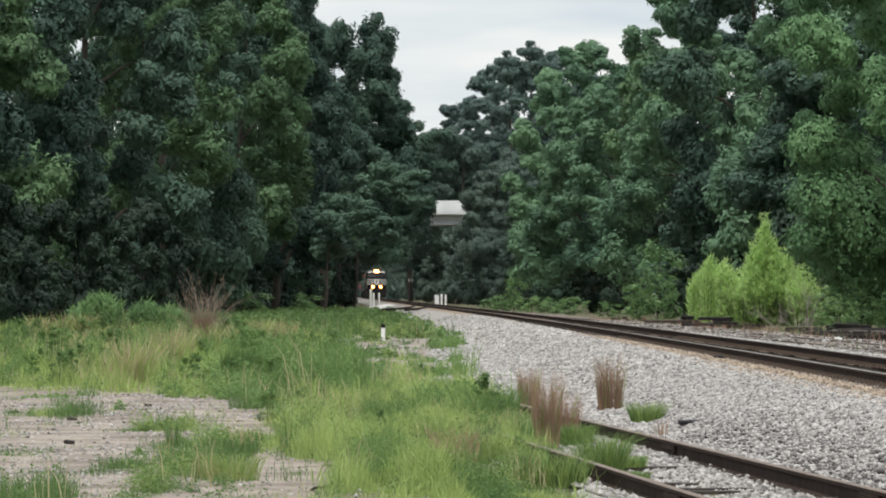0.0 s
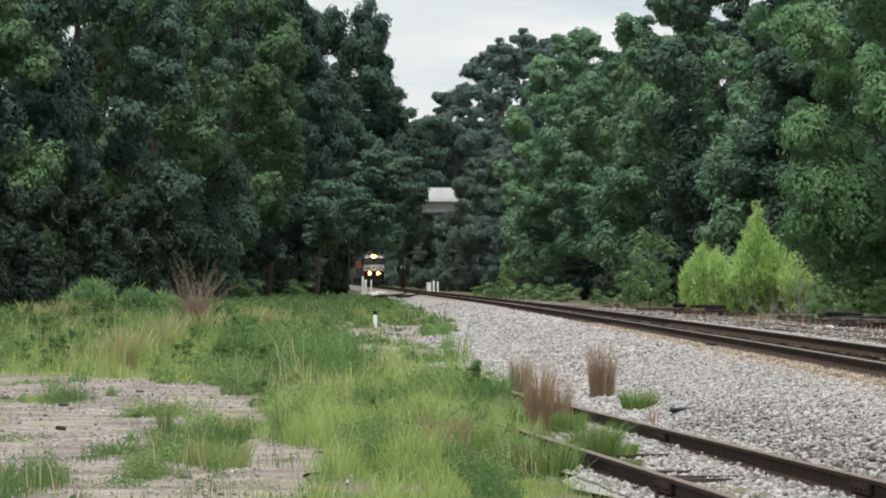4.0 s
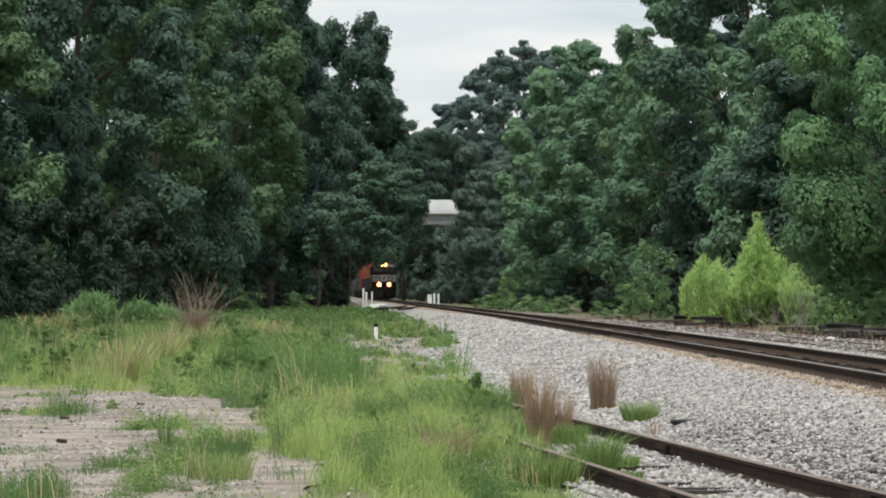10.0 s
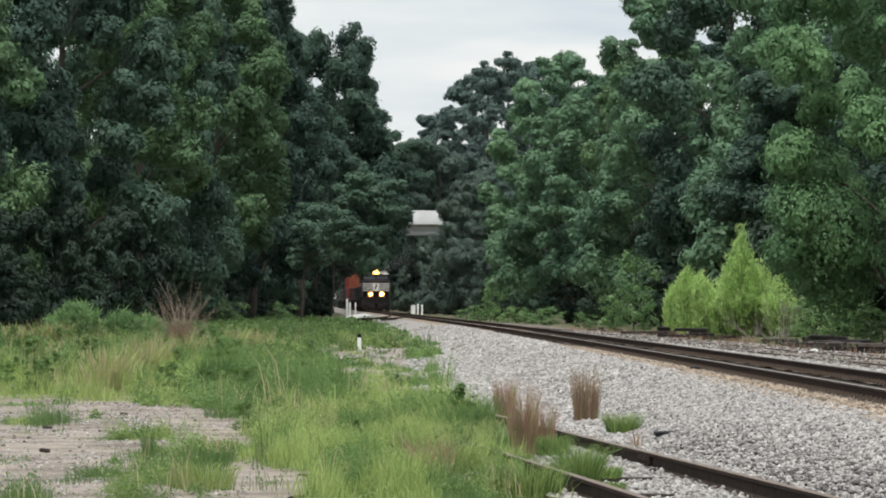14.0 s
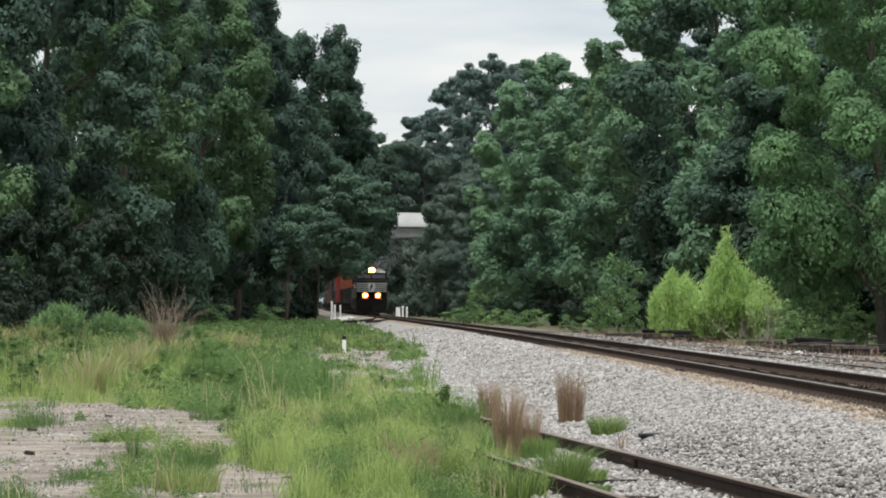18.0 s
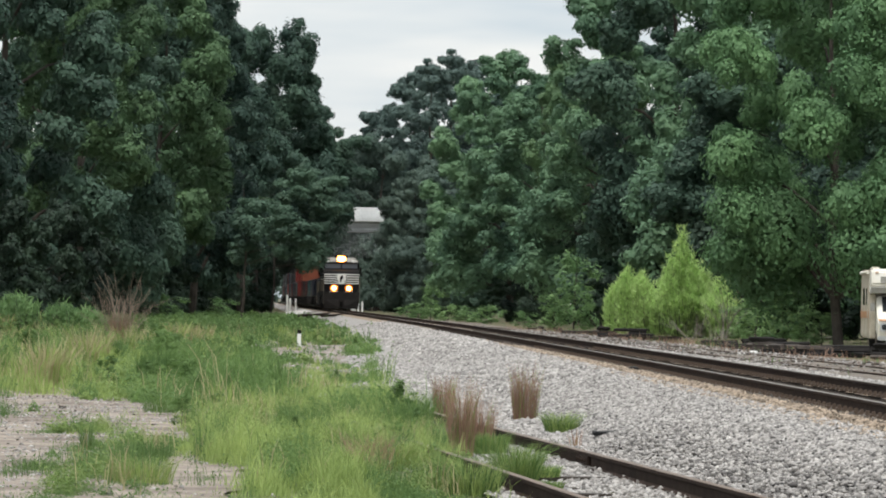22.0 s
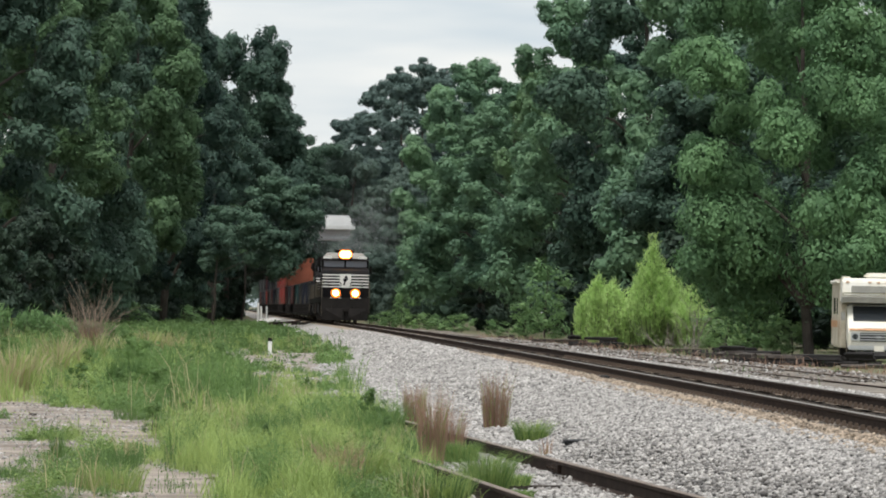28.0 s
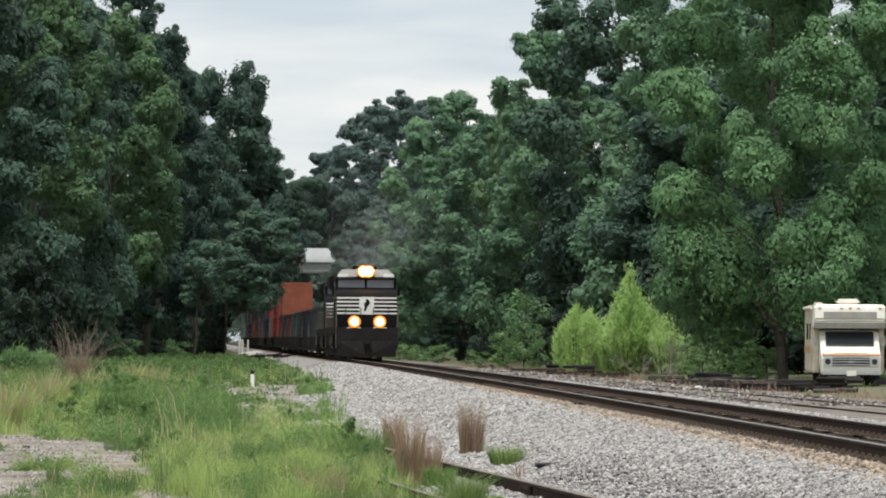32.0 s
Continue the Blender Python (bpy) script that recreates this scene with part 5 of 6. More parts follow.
def dead_branches(name, x, y, z, reach, height, count, radius, label, mat, lean=0.0):
    """Bare grey branches forking from a root."""
    t = empty(name, pose(x, y, z), label, "dead branches")
    for k in range(count):
        bm = bmesh.new()
        a = rng.uniform(0, 6.28)
        p = Vector((rng.normal(0, 0.06), rng.normal(0, 0.06), -0.05))
        d = Vector((math.cos(a) * reach + lean, math.sin(a) * reach, height)).normalized()
        r, step = radius * rng.uniform(0.6, 1.1), height * rng.uniform(0.16, 0.26)
        for i in range(5):
            q = p + d * step
            add_rod(bm, p, q, r, r * 0.75, 6)
            if i > 1:
                f = (d + Vector((rng.normal(0, 0.5), rng.normal(0, 0.5), 0.2))).normalized()
                add_rod(bm, p, p + f * step * 1.3, r * 0.6, r * 0.25, 5)
            d = (d + Vector((rng.normal(0, 0.22), rng.normal(0, 0.22), rng.normal(0, 0.12)))).normalized()
            p, r = q, r * 0.75
        part("branch", bm, mat, t)
    return t


DEAD_RED = material("dead_reddish_wood", (0.30, 0.235, 0.185), 0.9, vary=0.3, scale=3, fine=30, bump=0.3)
dead_branches("dead_shrub", -6.15, 118, 0.0, 0.50, 1.9, 70, 0.013, "dead reddish-brown shrub with bare twigs standing in grass", DEAD_RED)
dead_branches("fallen_branch", 15.3, 193, 0.1, 0.9, 2.4, 11, 0.026, "fallen grey leafless branch below the willows", DEAD_WOOD, 0.5)
dead_branches("fallen_branch", 13.9, 192, 0.1, 1.6, 1.4, 12, 0.020, "fallen grey leafless branch below the willows", DEAD_WOOD, -0.4)
for k in range(13):
    dead_branches("brushwood", float(yard_x(150 + 6 * k)) + 3.0 + 0.7 * (k % 3), 146 + 6 * k, 0.1, 2.0, 0.7, 13, 0.02, "dry brown brushwood lying on the verge", DEAD_RED)
dead_branches("fallen_branch", 14.6, 191, 0.1, 1.8, 1.1, 16, 0.016, "tangled grey twigs lying below the willows", DEAD_WOOD, 0.2)

# ---- posts, stake, signal ----
POSTS = "white marker posts at the crossing"
for x, h, w in ((-7.08, 1.85, 0.10), (-6.80, 1.5, 0.11), (-6.25, 1.5, 0.08), (-0.14, 1.38, 0.10), (0.26, 1.32, 0.10)):
    p = empty("marker_post", pose(x, 450, 0.02), "white painted marker post beside the railway", "post", POSTS)
    part("post", rod((0, 0, -0.1), (0, 0, h), w, seg=12), WHITE_PAINT, p)
    part("cap", rod((0, 0, h), (0, 0, h + 0.05), w, w * 0.5, seg=12), WHITE_PAINT, p)
p = empty("relay_box", pose(-0.60, 450, 0.12), "white painted steel cabinet beside the railway", "cabinet")
part("body", box(-0.22, 0.22, -0.2, 0.2, 0.15, 1.16, 0.03), WHITE_PAINT, p)
part("roof", box(-0.25, 0.25, -0.23, 0.23, 1.16, 1.22, 0.02), WHITE_PAINT, p)
part("foot", box(-0.15, 0.15, -0.15, 0.15, -0.1, 0.15), GRIME, p)
p = empty("marker_stake", pose(-1.90, 146, 0.0), "short white stake with a black top in the grass", "stake")
part("stake", box(-0.06, 0.06, -0.03, 0.03, -0.1, 0.48, 0.008), WHITE_PAINT, p)
part("tip", box(-0.062, 0.062, -0.032, 0.032, 0.48, 0.60, 0.008), GRIME, p, "black painted tip")
p = empty("switch_stand", pose(-4.5, 640, 0.2), "dark switch stand with two small white targets", "signal")
part("mast", rod((0, 0, -0.2), (0, 0, 3.2), 0.06), GRIME, p)
for x in (-0.22, 0.22):
    part("target", box(x - 0.11, x + 0.11, -0.05, -0.01, 2.9, 3.35, 0.01), WHITE_PAINT, p)

v, f = [(0, 0, 0.42)], []
for k in range(1, 6):
    for i in range(20):
        a = i * math.pi / 10
        r = 0.42 * k * (1 + 0.12 * noise.noise(Vector((math.cos(a), math.sin(a), k))))
        v.append((r * math.cos(a) * 1.2, r * math.sin(a) * 2.5, 0.44 * (1 - (k / 5) ** 2) - 0.06 + 0.05 * noise.noise(Vector((3 * math.cos(a), 3 * math.sin(a), k * 0.7)))))
f += [(0, 1 + i, 1 + (i + 1) % 20) for i in range(20)]
f += [(1 + 20 * k + i, 21 + 20 * k + i, 21 + 20 * k + (i + 1) % 20, 1 + 20 * k + (i + 1) % 20) for k in range(4) for i in range(20)]
PALE = material("pale_limestone_gravel", (0.62, 0.60, 0.57), 0.95, vary=0.15, scale=1.0, fine=14, bump=0.6)
mound = tagged(new("gravel_mound", mesh_of("gravel_mound", v, f, PALE)), "low mound of pale limestone gravel beside the turnout", "gravel", kind="structure")
mound.matrix_basis = pose(-5.3, 441, 0.05)

# ---- litter, scrap and old ties ----
def scrap(name, x, y, z, sx, sy, sz, turn, tilt, mat, label, category, group=""):
    """A worn block with chipped, uneven corners."""
    bm = box(-sx / 2, sx / 2, -sy / 2, sy / 2, 0, sz, min(sx, sy, sz) * 0.12)
    for v in bm.verts:
        v.co += Vector((rng.normal(0, 0.03) * sx, rng.normal(0, 0.03) * sy, rng.normal(0, 0.05) * sz))
    me = bpy.data.meshes.new(name)
    bm.to_mesh(me)
    bm.free()
    me.materials.append(mat)
    o = new(name, me)
    o.matrix_basis = pose(x, y, z, tilt, 0, turn)
    return tagged(o, label, category, group)


RUBBER = material("black_rubber", (0.02, 0.02, 0.021), 0.8, vary=0.2, scale=8, fine=60, bump=0.2)
scrap("rubber_scrap", 2.86, 53.0, surface_z(2.86, 53.0), 0.30, 0.10, 0.05, 20, 12, RUBBER, "torn black rubber scrap lying on the ballast", "scrap")
scrap("rubber_scrap", 2.62, 50.5, surface_z(2.62, 50.5), 0.10, 0.08, 0.04, 70, 5, RUBBER, "small black scrap lying on the ballast", "scrap")
scrap("rubber_scrap", 4.85, 81.0, surface_z(4.85, 81.0), 0.14, 0.10, 0.07, 30, 10, RUBBER, "small dark lump lying on the ballast", "scrap")
for k in range(46):
    y = rng.uniform(128, 150) if k < 30 else rng.uniform(150, 235)
    x = yard_x(y) + rng.uniform(2.0, 6.5) if k < 30 else yard_x(y) + rng.uniform(1.6, 4.6)
    scrap("old_tie", x, y, ground_z(x, y) + rng.uniform(0.0, 0.16 if k < 30 else 0.08), rng.uniform(0.3, 1.3), rng.uniform(0.10, 0.22), rng.uniform(0.06, 0.15), rng.uniform(0, 180), rng.uniform(-30, 30), TIE,
          "broken dark wooden railway tie lying on the verge", "railway tie", "discarded ties")
for x, y, turn in ((12.9, 146, 20), (14.1, 144, -30), (11.2, 172, 60), (10.0, 200, 15)):
    scrap("old_tie", x, y, ground_z(x, y) + 0.02, 2.4, 0.24, 0.19, turn, 3, TIE, "discarded whole dark railway tie on the verge", "railway tie", "discarded ties")
CHARRED = material("charred_wood", (0.020, 0.018, 0.017), 0.95, vary=0.4, scale=4, fine=30, bump=0.5)
for px, py, count in ((13.7, 156.0, 12), (13.5, 131.0, 11), (14.4, 133.0, 9), (15.6, 137.0, 9), (11.0, 182.0, 6)):
    for k in range(count):
        x, y = px + rng.normal(0, 0.55), py + rng.normal(0, 1.2)
        scrap("charred_tie", x, y, ground_z(x, y) + 0.02 + 0.30 * rng.random() ** 1.6, rng.uniform(0.5, 1.5), rng.uniform(0.10, 0.20), rng.uniform(0.08, 0.16), rng.uniform(-60, 60), rng.uniform(-35, 35), CHARRED,
              "charred black piece of a railway tie in a heap", "railway tie", "heaps of charred ties")
for x, y, s in ((10.4, 125, 0.12), (10.95, 127.5, 0.16), (12.0, 131, 0.08), (9.1, 146, 0.08), (12.3, 122, 0.07), (8.6, 160, 0.10), (15.0, 136, 0.10), (13.6, 118, 0.08)):
    scrap("concrete_lump", x, y, ground_z(x, y), s * 1.3, s, s * 0.6, x * 30, 6, WHITE_PAINT, "pale broken concrete lump on the verge", "rubble", "rubble on the verge")
for x, y, s in ((-4.6, 57, 0.12), (-5.2, 50, 0.10), (-3.9, 48, 0.16), (-4.9, 44, 0.1), (-3.1, 53, 0.08), (-5.6, 60, 0.14), (-4.1, 64, 0.12)):
    scrap("bark_scrap", x, y, 0.02, s * 0.9, s * 0.6, s * 0.25, x * 70, 8, TIE, "dark chip of wood lying on the gravel", "scrap", "chips on the gravel")

# rail joints on the siding
for yj in (46.6, 35.2):
    for off in (0.753, -0.753):
        for s in (-1, 1):
            x = siding_x(yj) + off + s * 0.030
            j = part("joint_bar", box(-0.022, 0.022, -0.42, 0.42, -0.130, -0.040, 0.008), RUST, siding, "dark bolted joint bar", at=pose(x, yj, SIDING_Z, 0, 0, 4.9))
            for k in range(4):
                part("bolt", disc(0.018, 0.02, 8), RUST, j, at=pose(s * 0.028, -0.3 + 0.2 * k, -0.085, 0, 0, 90))

# ---- grass, weeds and stones ----
def blade_mesh(name, pos, height, width, lean, mat, fan=False):
    """Grass blades: each a bent, tapering strip of two faces."""
    n = len(pos)
    a = rng.uniform(0, 2 * math.pi, n)
    side = np.stack([np.cos(a), np.sin(a), np.zeros(n)], 1) * (width / 2)[:, None]
    b = np.arctan2(pos[:, 1], pos[:, 0]) + rng.normal(0, 0.5, n) if fan else rng.uniform(0, 2 * math.pi, n)
    way = np.stack([np.cos(b), np.sin(b), np.zeros(n)], 1) * (height * lean * rng.uniform(0.2, 1.0, n))[:, None]
    up = np.stack([np.zeros(n), np.zeros(n), height], 1)
    p = np.stack([pos - side, pos + side, pos + side * 0.8 + up * 0.58 + way * 0.35, pos - side * 0.8 + up * 0.58 + way * 0.35, pos + up * (1 - 0.25 * lean) + way], axis=1).reshape(-1, 3)
    k = np.arange(n) * 5
    loops = np.stack([k, k + 1, k + 2, k + 3, k + 3, k + 2, k + 4], 1).ravel()
    return quick_mesh(name, p, np.tile([4, 3], n), loops, mat)


EDGE_Y = [20, 30, 37, 45, 60, 70, 80, 120, 154, 200, 300, 520]
EDGE_X = [1.6, 1.3, 1.0, 0.92, 0.85, 0.6, 0.45, 0.2, 0.4, -0.7, -2.4, -8.4]


def long_lumps(x, y, size, seed=0.0, stretch=6.0):
    """Patches that run on along the line of sight, as trodden strips and mounds beside a track do."""
    return noise.noise(Vector((x / size + seed, y / (size * stretch) - seed, seed * 0.37)))


def field(n, y0, y1, x0, x1, keep, clump=16, spread=0.16):
    """Places in a strip, gathered in tufts, thinned by keep(x, y); with each place the size of its tuft."""
    m = n // clump
    xs, ys = rng.uniform(x0, x1, m), rng.uniform(y0, y1, m)
    ok = np.array([rng.random() < keep(x, y) for x, y in zip(xs, ys)])
    xs, ys = xs[ok], ys[ok]
    size = rng.gamma(3.0, 0.33, len(xs))
    wide = spread * rng.uniform(0.5, 1.5, len(xs))
    xs, ys, size, wide = (np.repeat(a, clump) for a in (xs, ys, size, wide))
    xs, ys = xs + rng.normal(size=len(xs)) * wide, ys + rng.normal(size=len(xs)) * wide * 1.3
    return np.stack([xs, ys, np.array([ground_z(x, y) for x, y in zip(xs, ys)])], 1), size


def lush(x, y):
    """How thick the grass stands."""
    over = float(np.interp(y, EDGE_Y, EDGE_X)) + 0.35 * lumps(2, y, 2.2) + 0.25 * lumps(7, y, 0.8) - x
    if over < 0:
        return 0.0
    if y < 42.5 and -1.75 + 0.3 * lumps(3, y, 1.0) < x < -0.75 + 0.4 * lumps(9, y, 1.2):
        return 0.03
    if y < 71.5 + 5 * lumps(x, 5, 1.6) + 3 * lumps(x, y, 0.5, 8.0) and x < lot_edge(y) + 0.5 * long_lumps(x, y, 0.6, 4.0):
        if -2.55 < x < -1.75 and y < 49:
            return 0.40 if long_lumps(x, y, 0.40, 9.0) > 0.05 else 0.05
        v = long_lumps(x, y, 0.9, 13.0, 4.0) - (0.12 if y < 52 else 0.0)
        return 0.45 if v > 0.33 else 0.07 if v > 0.1 else 0.006
    if 93 < y < 168 and -0.042 * y < x < 0.0 and long_lumps(x, y, 1.3, 3.0, 5.0) > -0.30:
        return 0.03 if long_lumps(x, y, 0.5, 7.0, 8.0) < 0.28 else 0.6
    if y > 45 and -1.5 < x - siding_x(y) < 1.2:
        return 0.95
    thick = 0.62 + 1.5 * long_lumps(x, y, 0.8, 6.0) + 1.0 * lumps(x, y, 0.5, 2.0)
    return max(0.05, min(1.0, thick)) * min(1.0, over / 0.6 + 0.2)


def weedy(x, y):
    """The band of tall dark weeds beyond the lot."""
    return 64 + 3 * lumps(x, 3, 1.0) < y < 93 + 5 * lumps(x, 8, 1.0) and -0.047 * y < x + 0.8 * lumps(x, y, 2.0, 17.0) < -0.0152 * y


def deep(x, y):
    if x < lot_edge(y) and y < 71:
        return y < 49 or long_lumps(x, y, 0.7, 33.0) > 0.1
    return (weedy(x, y) and long_lumps(x, y, 0.4, 41.0) > -0.28) or long_lumps(x, y, 0.55, 12.0) > (0.36 if y < 62 else 0.25 if y < 105 else 0.02 if y < 200 else -9)


def mound(x, y):
    """From 0 in the low turf to 1 on top of a tuft."""
    return max(0.0, min(1.0, 0.16 + 1.5 * long_lumps(x, y, 0.75, 6.5) + 1.0 * long_lumps(x, y, 0.28, 3.5)))


def height_at(p, size, low, high):
    mean = np.array([mound(x, y) ** 1.3 for x, y, _ in p])
    mean = np.where([y > 43.5 and -1.7 < x - siding_x(y) < 0.2 + 0.05 * max(0.0, y - 50) for x, y, _ in p], np.maximum(mean, 0.62), mean)
    mean = np.where([weedy(x, y) for x, y, _ in p], np.maximum(mean, 0.30 + 0.45 * mean), mean)
    lot = np.array([0.55 if y < 71 and x < lot_edge(y) + 0.1 else 1.0 for x, y, _ in p])
    lot = np.where([68 < y < 170 and -0.019 * y < x < 0.2 for x, y, _ in p], 0.38, lot)
    return np.clip((low + (high - low) * mean) * (0.5 + 0.5 * size) * rng.uniform(0.45, 1.15, len(p)) * lot, 0.03, high * 1.3)


def grass_field(n, y0, y1, x0, x1, low, high, width, lean, label, spread):
    p, size = field(n, y0, y1, x0, x1, lush, spread=spread)
    dk = np.array([deep(x, y) for x, y, _ in p])
    q = p[~dk]
    if len(q):
        tagged(new("grass", blade_mesh("grass", q, height_at(q, size[~dk], low, high), width * rng.uniform(0.6, 1.4, len(q)), lean, GRASS)), label, "grass", kind="stuff")
    q = p[dk]
    h = height_at(q, size[dk], low, high) * 1.35
    tagged(new("weeds", blade_mesh("weeds", q, h, width * rng.uniform(0.5, 1.1, len(q)), lean * 0.7, GRASS_DEEP)), "deep-green weeds among the grass", "weeds", kind="stuff")
    c = q.copy()
    c[:, :2] += rng.normal(0, spread * 0.25, (len(c), 2))
    c[:, 2] += h * rng.uniform(0.2, 1.0, len(c))
    nn = np.array([0, -0.3, 0.5]) + rng.normal(0, 0.5, (len(c), 3))
    tagged(new("weed_leaves", card_mesh("weed_leaves", c, nn, width * 2.4 * rng.uniform(0.6, 1.4, len(c)), GRASS_DEEP)), "small deep-green leaves of weeds in the grass", "weeds", kind="stuff")


grass_field(300000, 30, 62, -6.5, 1.6, 0.07, 0.42, 0.0062, 0.75, "bright green uncut grass beside the siding", 0.10)
grass_field(170000, 62, 110, -9.5, 1.2, 0.08, 0.56, 0.012, 0.7, "bright green uncut grass and seed heads", 0.15)
grass_field(110000, 110, 215, -19, 1.0, 0.10, 0.55, 0.026, 0.6, "tall pale-green grass in the open field", 0.25)
grass_field(34000, 215, 420, -24, -1.0, 0.10, 0.34, 0.06, 0.5, "tall grass along the wood's edge", 0.6)

def leafy_mounds(name, n, y0, y1, f0, f1, keep, r0, r1, leaf, mat, label, leaves=420):
    """Low rounded clumps of small leaves, growing close together."""
    cs, ns, ss = [], [], []
    for _ in range(n):
        y = rng.uniform(y0, y1)
        x = rng.uniform(f0 * y, f1 * y)
        if rng.random() > keep(x, y):
            continue
        r = rng.uniform(r0, r1)
        h = r * rng.uniform(0.7, 1.35)
        q = rng.normal(size=(leaves, 3))
        q[:, 2] = np.abs(q[:, 2])
        q /= np.linalg.norm(q, axis=1, keepdims=True)
        lump = 1.0 + 0.30 * np.sin(q[:, 0] * 7.0 + r * 90) * np.sin(q[:, 2] * 6.0 + r * 50) + 0.22 * np.sin(q[:, 1] * 9.0 + r * 70)
        c = q * (rng.uniform(0.55, 1.05, leaves) * lump)[:, None] * np.array([r, r, h]) + np.array([x, y, ground_z(x, y)])
        cs.append(c), ns.append(q * 0.9 + np.array([0, 0, 0.45]) + rng.normal(0, 0.30, q.shape)), ss.append(leaf * rng.uniform(0.5, 1.4, leaves) * (y / y0) ** 0.8)
    if cs:
        tagged(new(name, card_mesh(name, np.concatenate(cs), np.concatenate(ns), np.concatenate(ss), mat)), label, "weeds", kind="stuff")


def leafy(x, y):
    return lush(x, y) > 0.3 and long_lumps(x, y, 0.5, 51.0) > -0.15


def dark_patch(x, y):
    return weedy(x, y) or long_lumps(x, y, 0.45, 61.0) > 0.20


leafy_mounds("low_weeds", 1050, 36, 72, -0.075, 0.024, lambda x, y: 1.0 if leafy(x, y) and not dark_patch(x, y) else 0.0, 0.10, 0.30, 0.014, GRASS_LEAF, "bright yellow-green leafy clumps in the grass")
leafy_mounds("low_weeds", 420, 36, 72, -0.075, 0.020, lambda x, y: 1.0 if leafy(x, y) and dark_patch(x, y) else 0.03, 0.08, 0.26, 0.013, GRASS_DEEP, "deep-green leafy clumps in the grass")
leafy_mounds("low_weeds", 520, 64, 110, -0.060, 0.006, lambda x, y: 0.8 if lush(x, y) > 0.3 and not weedy(x, y) and x < -0.019 * y else 0.0, 0.12, 0.32, 0.022, GRASS_LEAF, "pale green leafy clumps in the field")
leafy_mounds("low_weeds", 420, 64, 112, -0.052, 0.004, lambda x, y: 0.9 if weedy(x, y) else 0.0 if x > -0.016 * y else 0.08 if lush(x, y) > 0.2 else 0.02, 0.14, 0.36, 0.022, GRASS_DEEP, "deep-green leafy weeds beyond the gravel")
leafy_mounds("low_weeds", 420, 108, 215, -0.090, 0.000, lambda x, y: (0.7 if lush(x, y) > 0.2 else 0.03) * (0.25 if x > -0.03 * y and y < 170 else 1.0), 0.16, 0.42, 0.04, GRASS_DEEP, "deep-green leafy weeds in the far field")
leafy_mounds("low_weeds", 260, 108, 215, -0.090, 0.000, lambda x, y: 0.7 if lush(x, y) > 0.2 else 0.03, 0.16, 0.45, 0.04, GRASS_LEAF, "pale green leafy clumps in the far field")

leafy_mounds("low_weeds", 9, 71, 76, -0.0065, 0.0008, lambda x, y: 1.0, 0.16, 0.30, 0.016, GRASS_LEAF, "bright green rounded tufts beside the ballast", 900)
leafy_mounds("low_weeds", 14, 125, 170, -0.004, 0.004, lambda x, y: 1.0, 0.18, 0.36, 0.035, GRASS_DEEP, "green tufts at the edge of the ballast", 500)
leafy_mounds("low_weeds", 30, 36.5, 49, -0.066, -0.045, lambda x, y: 1.0, 0.05, 0.17, 0.011, GRASS_DEEP, "low weeds growing in the gravel", 300)
leafy_mounds("low_weeds", 16, 55.5, 60, 0.0055, 0.0125, lambda x, y: 1.0, 0.14, 0.34, 0.014, GRASS_DEEP, "tall deep-green leafy weeds beside the siding rail", 900)

DRY_SPOTS = []
# straw-coloured seed stalks
p, size = field(16000, 60, 190, -13, 0.5, lambda x, y: lush(x, y) * (1.0 if -0.08 * y < x < -0.055 * y and y > 76 and lumps(x, y, 2.0, 5.0) > -0.15 else 0.5 if lumps(x, y, 4.0, 21.0) > 0.15 else 0.05), 12, 0.2)
tagged(new("dry_grass", blade_mesh("dry_grass", p, rng.uniform(0.25, 0.65, len(p)) * (0.5 + 0.5 * size), np.full(len(p), 0.014), 0.5, GRASS_DRY)), "straw-coloured dry seed stalks in the grass", "dry grass", kind="stuff")
p, size = field(4500, 31, 66, -3.0, 1.2, lambda x, y: lush(x, y) * (1.0 if lumps(x, y, 1.3, 31.0) > 0.12 else 0.03), 10, 0.12)
tagged(new("dry_grass", blade_mesh("dry_grass", p, rng.uniform(0.2, 0.5, len(p)), np.full(len(p), 0.009), 0.5, GRASS_DRY)), "straw-coloured dry blades among the green grass", "dry grass", kind="stuff")
for k in range(34):
    y = 74 + 110 * ((k * 0.618 + 0.4) % 1.0)
    x = -y * (0.030 + 0.060 * ((k * 0.381 + 0.3) % 1.0))
    DRY_SPOTS.append((x, y, 0.45 + 0.5 * ((k * 0.27) % 1.0)))
# dry weeds and brush on the yard side
p, size = field(30000, 100, 235, 5, 17, lambda x, y: 0.75 if 1.4 + 0.8 * lumps(x, y, 3.0) < x - yard_x(y) < 5.2 and lumps(x, y * 0.4, 1.2, 22.0) > -0.1 else 0.03 if x > main_x(y) + 3.4 else 0.0, 10, 0.25)
tagged(new("dry_weeds", blade_mesh("dry_weeds", p, rng.uniform(0.05, 0.24, len(p)) * (0.4 + 0.6 * size), np.full(len(p), 0.011), 1.0, STALK_RED)), "dry brown weeds and fine brush along the verge", "dry weeds", kind="stuff")
p, size = field(9000, 130, 240, 8, 17, lambda x, y: 0.8 if 2.2 < x - yard_x(y) < 6.5 and lumps(x, y * 0.4, 1.5, 27.0) > 0.05 else 0.0, 10, 0.3)
tagged(new("grass", blade_mesh("grass", p, rng.uniform(0.08, 0.30, len(p)) * (0.4 + 0.6 * size), np.full(len(p), 0.014), 0.8, GRASS_DEEP)), "pale green weeds at the foot of the trees", "grass", kind="stuff")
